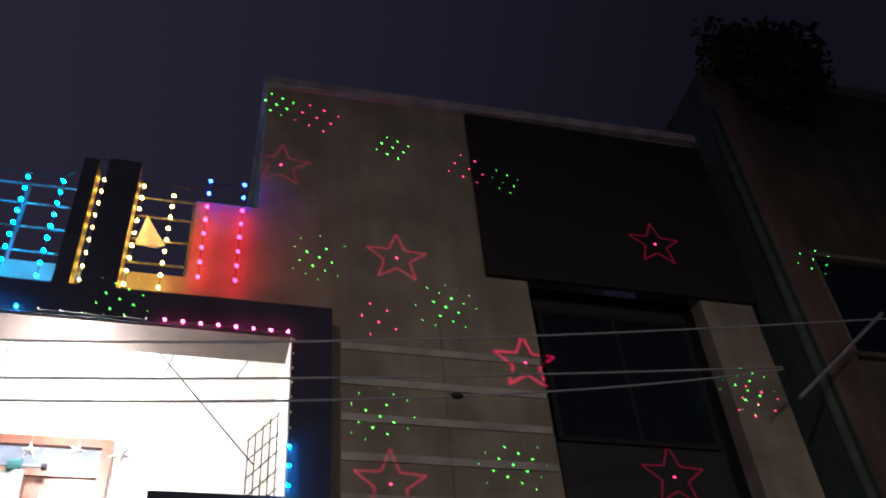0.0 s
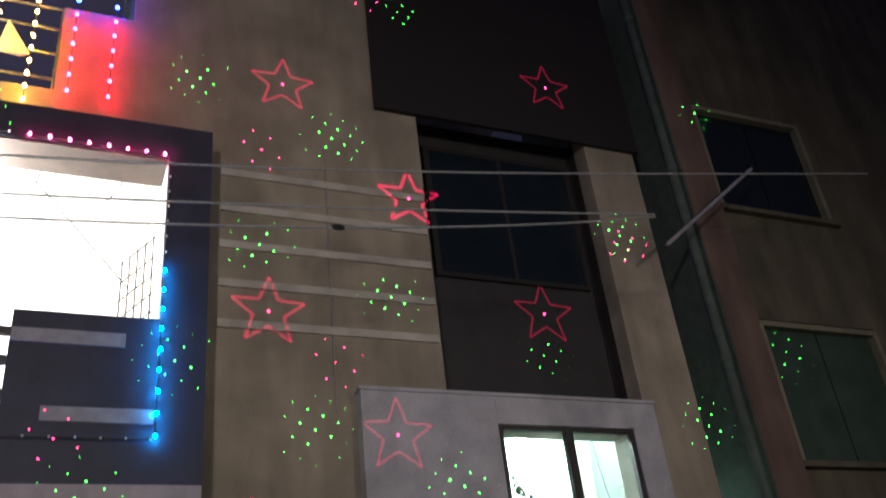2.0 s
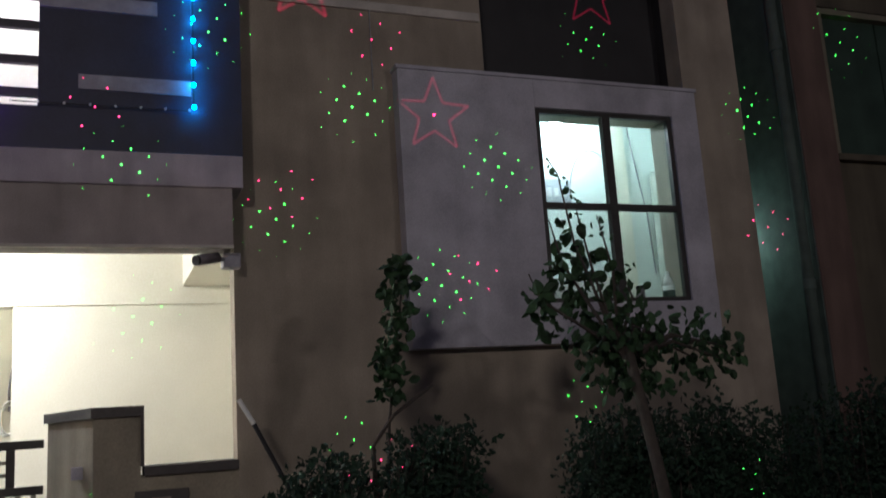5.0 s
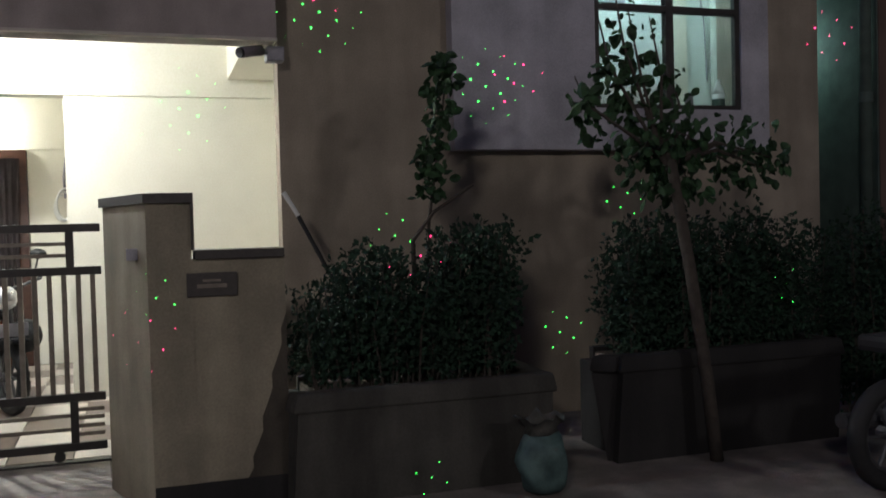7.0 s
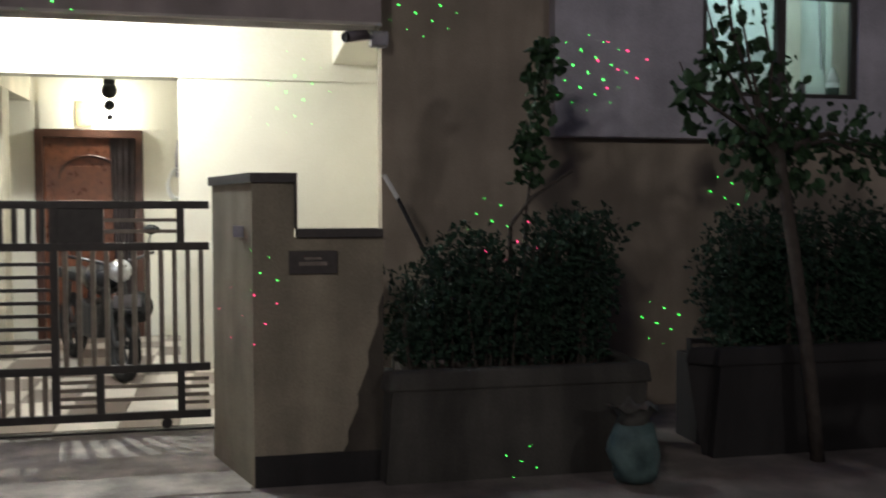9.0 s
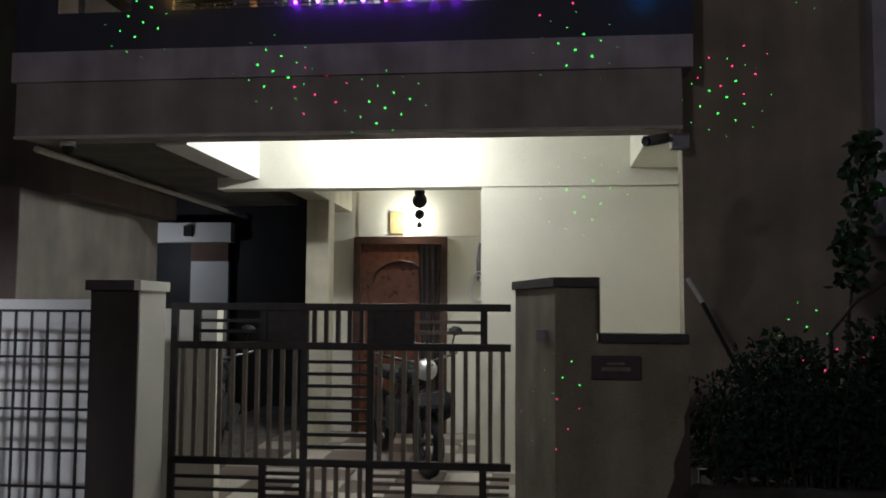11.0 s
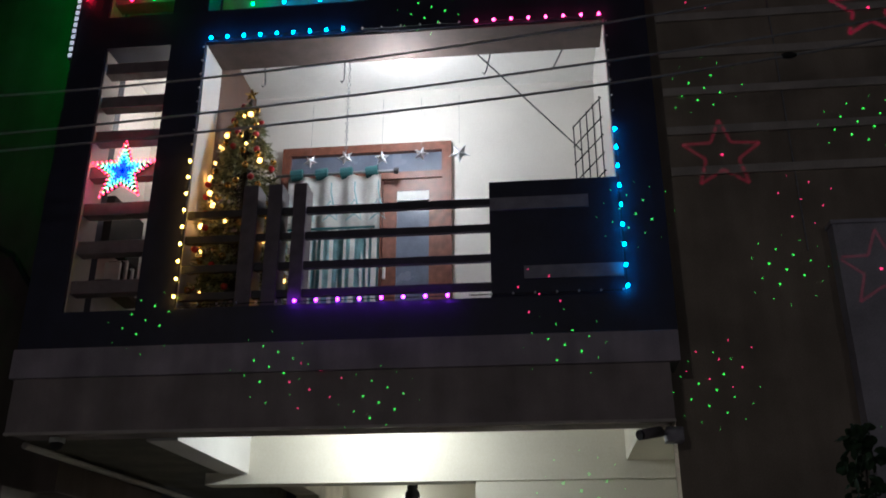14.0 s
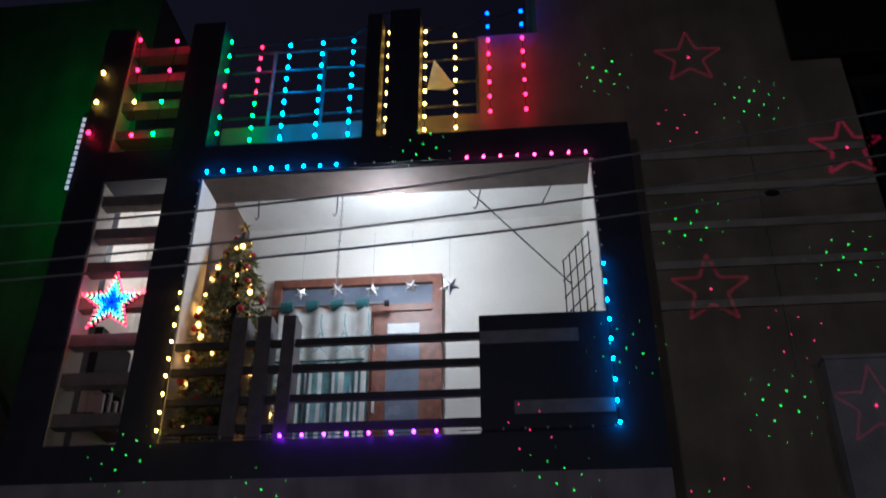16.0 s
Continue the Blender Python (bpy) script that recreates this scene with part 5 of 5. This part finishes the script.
# ---------------------------------------------------------------- light strings
COLOURS = {"unlit": ((1.0, 0.9, 0.8), 0.0), "cyan": ((0.012, 0.40, 1.0), 85), "blue": ((0.01, 0.03, 1.0), 70), "yellow": ((1.0, 0.52, 0.06), 42), "purple": ((0.36, 0.02, 1.0), 75), "pink": ((1.0, 0.03, 0.16), 40),
           "red": ((1.0, 0.004, 0.03), 42), "green": ((0.01, 1.0, 0.06), 40)}
BULBS = {k: bulb_material(k + "_fairy_bulb", c, p) for k, (c, p) in COLOURS.items()}


def light_string(points, colours, label, size=0.0125, group="light strings on the house"):
    """A cable with a small lit bulb at each point."""
    pts = [Vector(p) for p in points]
    s = thing("light_string", pts[0], label, "string lights", group)
    part("cable", tubes(pts, radius=0.0035, sides=5), BLACK, s)
    bm = bmesh.new()
    ball(bm, (0, 0, 0), size, 10, 6)
    first = None
    meshes = {}
    for i, p in enumerate(pts):
        colour = colours[i * len(colours) // len(pts)]
        if colour not in meshes:
            b2 = bmesh.new()
            ball(b2, (0, 0, 0), size, 10, 6)
            me = bpy.data.meshes.new("bulb")
            b2.to_mesh(me)
            b2.free()
            me.materials.append(BULBS[colour])
            meshes[colour] = me
        o = new("bulb", meshes[colour])
        o.parent = s
        o.location = p - pts[0] + Vector((0, -0.012, 0))
    bm.free()


def run(a, b, count):
    return [Vector(a).lerp(Vector(b), i / (count - 1)) for i in range(count)]


light_string(run((-2.64, 5.975, 5.99), (-1.52, 5.975, 5.99), 9), ["cyan"], "string of cyan bulbs along the balcony lintel")
light_string(run((-0.42, 5.975, 5.985), (0.56, 5.975, 5.975), 8), ["pink"], "string of pink bulbs along the balcony lintel")
light_string(run((0.61, 5.975, 4.92), (0.61, 5.975, 3.66), 9), ["cyan"], "string of cyan bulbs down the balcony edge")
light_string(run((-1.78, 5.975, 3.635), (-0.66, 5.975, 3.635), 8), ["purple"], "string of purple bulbs along the balcony sill")
light_string(run((-2.695, 5.975, 4.83), (-2.695, 5.975, 3.70), 9), ["yellow"], "string of yellow bulbs down the balcony edge")

for a, b, count, label in (((-2.695, 5.975, 5.90), (-2.695, 5.975, 4.98), 8, "unlit string lights down the balcony edge"), ((0.61, 5.975, 5.90), (0.61, 5.975, 5.08), 7, "unlit string lights down the balcony edge"),
                           ((-2.66, 5.975, 3.635), (-1.92, 5.975, 3.635), 6, "unlit string lights along the balcony sill"), ((-0.50, 5.975, 3.635), (0.58, 5.975, 3.635), 8, "unlit string lights along the balcony sill"),
                           ((-1.36, 5.975, 5.99), (-0.56, 5.975, 5.985), 6, "unlit string lights along the balcony lintel")):
    light_string(run(a, b, count), ["unlit"], label, 0.009)
feed = thing("light_cable", (-2.6, 6.2, 7.7), "thin dark cable joining the hanging light strings", "cable")
part("cord", tubes([(-2.7, 6.2, 7.62), (-2.40, 6.21, 7.64), (-2.0, 6.2, 7.66), (-1.5, 6.21, 7.68), (-1.16, 5.98, 7.74), (-0.81, 6.2, 7.70), (-0.4, 6.2, 7.72), (0.12, 6.2, 7.88)], radius=0.005, sides=5), BLACK, feed)

for x, top, colours, label in ((-2.40, 7.62, ["red", "green"], "hanging string of red and green bulbs"), (-2.12, 7.62, ["cyan"], "hanging string of cyan bulbs"), (-1.80, 7.62, ["cyan"], "hanging string of cyan bulbs"),
                               (-1.50, 7.62, ["cyan"], "hanging string of cyan bulbs"), (-1.16, 7.70, ["yellow"], "hanging string of yellow bulbs"), (-0.81, 7.68, ["yellow"], "hanging string of yellow bulbs"),
                               (-0.53, 7.60, ["yellow"], "hanging string of yellow bulbs")):
    light_string(run((x, 6.22, top), (x, 6.22, 6.50), 9), colours, label + " on the terrace", 0.0155)
for x in (-0.22, 0.10):
    light_string(run((x, 6.22, 7.86), (x, 6.22, 6.66), 8), ["blue", "red", "red", "red"], "hanging string of blue and red bulbs on the terrace", 0.017)
light_string(run((-2.66, 6.1, 7.6), (-2.66, 6.1, 6.5), 7), ["green", "red", "green"], "hanging string of green and red bulbs on the terrace", 0.0145)
light_string(run((-3.52, 5.99, 7.6), (-3.40, 5.99, 6.45), 4), ["red", "yellow", "red"], "string of red and yellow bulbs on the screen", 0.018)
light_string(run((-3.15, 5.99, 7.55), (-3.2, 5.99, 6.45), 4), ["red", "green"], "string of red and green bulbs on the screen", 0.018)
light_string(run((-3.80, 5.98, 7.2), (-3.80, 5.98, 6.5), 3), ["yellow", "yellow", "red"], "string of yellow and red bulbs on the frame", 0.02)

light_string(run((-3.895, 6.24, 7.7), (-3.895, 6.24, 6.3), 9), ["green"], "string of green bulbs on the side of the frame", 0.05)
STRIPGLOW = bulb_material("white_led_segment", (0.95, 0.92, 1.0), 1.2)
LEDS = {k: bulb_material(k + "_led", c, p) for k, c, p in (("red", (1.0, 0.01, 0.05), 34), ("green", (0.05, 1.0, 0.25), 7), ("mint", (0.25, 0.9, 0.75), 7), ("cyan", (0.03, 0.40, 1.0), 9), ("blue", (0.01, 0.03, 1.0), 9))}
strip = thing("led_strip", (-3.88, 5.98, 5.9), "segmented white LED strip up the frame edge", "led strip")
part("backing", boxes((-3.895, -3.86, 5.985, 5.998, 5.88, 6.74)), BLACK, strip)
for k in range(13):
    z = 5.9 + 0.062 * k
    part("segment", boxes((-3.893, -3.862, 5.978, 5.984, z, z + 0.035)), STRIPGLOW, strip)
star = thing("star_lantern", (-3.26, 5.98, 4.79), "star lantern lit in red, green and blue rings", "lantern")
bm = bmesh.new()
solid_star(bm, -3.26, 6.03, 4.79, 0.26, 0.02)
part("frame", bm, BLACK, star)
for r, colour, per in ((0.27, "red", 5), (0.222, "green", 4), (0.178, "mint", 4), (0.135, "cyan", 3), (0.092, "blue", 3), (0.05, "blue", 2)):
    pts = star_points(-3.26, 4.79, r)
    b2 = bmesh.new()
    ball(b2, (0, 0, 0), 0.0075, 8, 5)
    me = bpy.data.meshes.new("led")
    b2.to_mesh(me)
    b2.free()
    me.materials.append(LEDS[colour])
    for k in range(10):
        (x0, z0), (x1, z1) = pts[k], pts[(k + 1) % 10]
        for j in range(per):
            o = new("led", me)
            o.parent = star
            o.location = Vector((x0 + (x1 - x0) * j / per, 5.995, z0 + (z1 - z0) * j / per)) - star.location

# ---------------------------------------------------------------- porch floor tiles
floor, step = bpy.data.objects["porch_floor"], bpy.data.objects["entrance_step"]
bm = bmesh.new()
box(bm, 0.004, 0.396, 0.004, 0.396, 0, 0.012)
proto = bpy.data.meshes.new("tile")
bm.to_mesh(proto)
bm.free()
proto.materials.append(TILE)
darkproto = proto.copy()
darkproto.materials[0] = TILEDARK
for i in range(9):
    for j in range(9):
        o = new("tile", darkproto if (i + j) % 2 else proto)
        o.parent = floor if j < 7 else step
        y = 6.254 + 0.4 * j + (0.008 if j >= 7 else 0.0)
        o.location = (-2.9 + 0.4 * i, y, 0.0122 + SLOPE * (y - 6.25) if j < 7 else 0.1472)
        o.rotation_euler.x = math.atan(SLOPE) if j < 7 else 0.0

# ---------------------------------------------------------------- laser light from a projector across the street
# Laser light is laid on as small glowing discs and thin glowing ribbons.
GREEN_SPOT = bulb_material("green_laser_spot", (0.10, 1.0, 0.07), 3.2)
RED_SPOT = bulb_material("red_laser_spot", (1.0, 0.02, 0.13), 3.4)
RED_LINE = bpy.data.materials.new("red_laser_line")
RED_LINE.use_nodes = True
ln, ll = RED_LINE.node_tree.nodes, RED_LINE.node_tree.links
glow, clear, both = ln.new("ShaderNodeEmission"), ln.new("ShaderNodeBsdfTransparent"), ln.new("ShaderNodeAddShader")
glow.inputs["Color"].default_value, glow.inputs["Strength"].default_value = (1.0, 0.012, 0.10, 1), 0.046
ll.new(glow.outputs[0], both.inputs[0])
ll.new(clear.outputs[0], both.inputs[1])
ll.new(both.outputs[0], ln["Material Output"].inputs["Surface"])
bpy.context.view_layer.update()
deps = bpy.context.evaluated_depsgraph_get()
EYE = Vector((0.0, 0.0, 1.5))


def beam(az, el):
    a, e = radians(az), radians(el)
    way = Vector((math.sin(a) * math.cos(e), math.cos(a) * math.cos(e), math.sin(e)))
    hit, p, n, _, _, _ = scene.ray_cast(deps, EYE, way)
    return (p, n) if hit and p.y < 14 else (None, None)


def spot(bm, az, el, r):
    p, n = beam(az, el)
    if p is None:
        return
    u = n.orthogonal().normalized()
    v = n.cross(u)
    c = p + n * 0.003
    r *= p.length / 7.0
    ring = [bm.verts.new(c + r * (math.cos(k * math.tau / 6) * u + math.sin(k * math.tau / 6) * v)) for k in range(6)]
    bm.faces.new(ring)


def aim(x, z):
    """The bearing and rise from the projector to a point of the house front."""
    return math.degrees(math.atan2(x, 6.3)), math.degrees(math.atan2(z - 1.5, math.hypot(x, 6.3)))


def cluster(bm, x, z, a, b, reach, share, r):
    """A slanted lattice of spots, strongest in its middle, as a grating throws it."""
    for i in range(-3, 4):
        for j in range(-3, 4):
            d = math.hypot(i, j)
            if d < reach and (d < 1.2 or rng.random() < share):
                size = 1.0 if d < 1.1 else (0.72 if d < 1.9 else 0.42)
                spot(bm, *aim(x + i * a[0] + j * b[0], z + i * a[1] + j * b[1]), r * size * rng.uniform(0.8, 1.15))


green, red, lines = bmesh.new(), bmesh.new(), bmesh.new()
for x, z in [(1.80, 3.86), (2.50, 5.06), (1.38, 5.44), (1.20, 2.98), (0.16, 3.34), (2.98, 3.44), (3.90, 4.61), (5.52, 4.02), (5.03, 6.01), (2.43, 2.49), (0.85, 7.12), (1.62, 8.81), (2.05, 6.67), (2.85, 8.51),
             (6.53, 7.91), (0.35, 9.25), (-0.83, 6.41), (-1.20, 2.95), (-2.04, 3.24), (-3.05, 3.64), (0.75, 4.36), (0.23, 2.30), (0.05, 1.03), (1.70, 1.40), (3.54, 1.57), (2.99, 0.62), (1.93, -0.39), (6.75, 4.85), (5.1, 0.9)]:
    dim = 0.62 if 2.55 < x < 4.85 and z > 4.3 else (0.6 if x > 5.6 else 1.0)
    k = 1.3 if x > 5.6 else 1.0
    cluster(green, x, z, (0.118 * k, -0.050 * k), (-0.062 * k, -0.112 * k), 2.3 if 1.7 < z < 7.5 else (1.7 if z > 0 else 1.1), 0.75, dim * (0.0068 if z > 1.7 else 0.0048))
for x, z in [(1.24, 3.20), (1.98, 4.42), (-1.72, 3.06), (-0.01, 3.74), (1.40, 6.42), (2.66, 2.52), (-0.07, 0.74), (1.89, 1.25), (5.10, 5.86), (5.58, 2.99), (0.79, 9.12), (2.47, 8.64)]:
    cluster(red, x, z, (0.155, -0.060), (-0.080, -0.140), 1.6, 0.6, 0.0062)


def sketch(x, z, size, widths, turn):
    """A five-pointed outline drawn by the laser, brightest along its middle."""
    pts = star_points(x, z, size, 0.42, turn)
    for wide in widths:
        last = None
        for k in range(61):
            (x0, z0), (x1, z1) = pts[k // 6 % 10], pts[(k // 6 + 1) % 10]
            u = k % 6 / 6
            p, n = beam(*aim(x0 + (x1 - x0) * u, z0 + (z1 - z0) * u))
            here = p + n * (0.002 + wide * 0.1) if p is not None else None
            if here is not None and last is not None and (here - last).length < 0.15:
                side = n.cross((here - last).normalized()) * wide
                lines.faces.new([lines.verts.new(q) for q in (last - side, last + side, here + side, here - side)])
            last = here


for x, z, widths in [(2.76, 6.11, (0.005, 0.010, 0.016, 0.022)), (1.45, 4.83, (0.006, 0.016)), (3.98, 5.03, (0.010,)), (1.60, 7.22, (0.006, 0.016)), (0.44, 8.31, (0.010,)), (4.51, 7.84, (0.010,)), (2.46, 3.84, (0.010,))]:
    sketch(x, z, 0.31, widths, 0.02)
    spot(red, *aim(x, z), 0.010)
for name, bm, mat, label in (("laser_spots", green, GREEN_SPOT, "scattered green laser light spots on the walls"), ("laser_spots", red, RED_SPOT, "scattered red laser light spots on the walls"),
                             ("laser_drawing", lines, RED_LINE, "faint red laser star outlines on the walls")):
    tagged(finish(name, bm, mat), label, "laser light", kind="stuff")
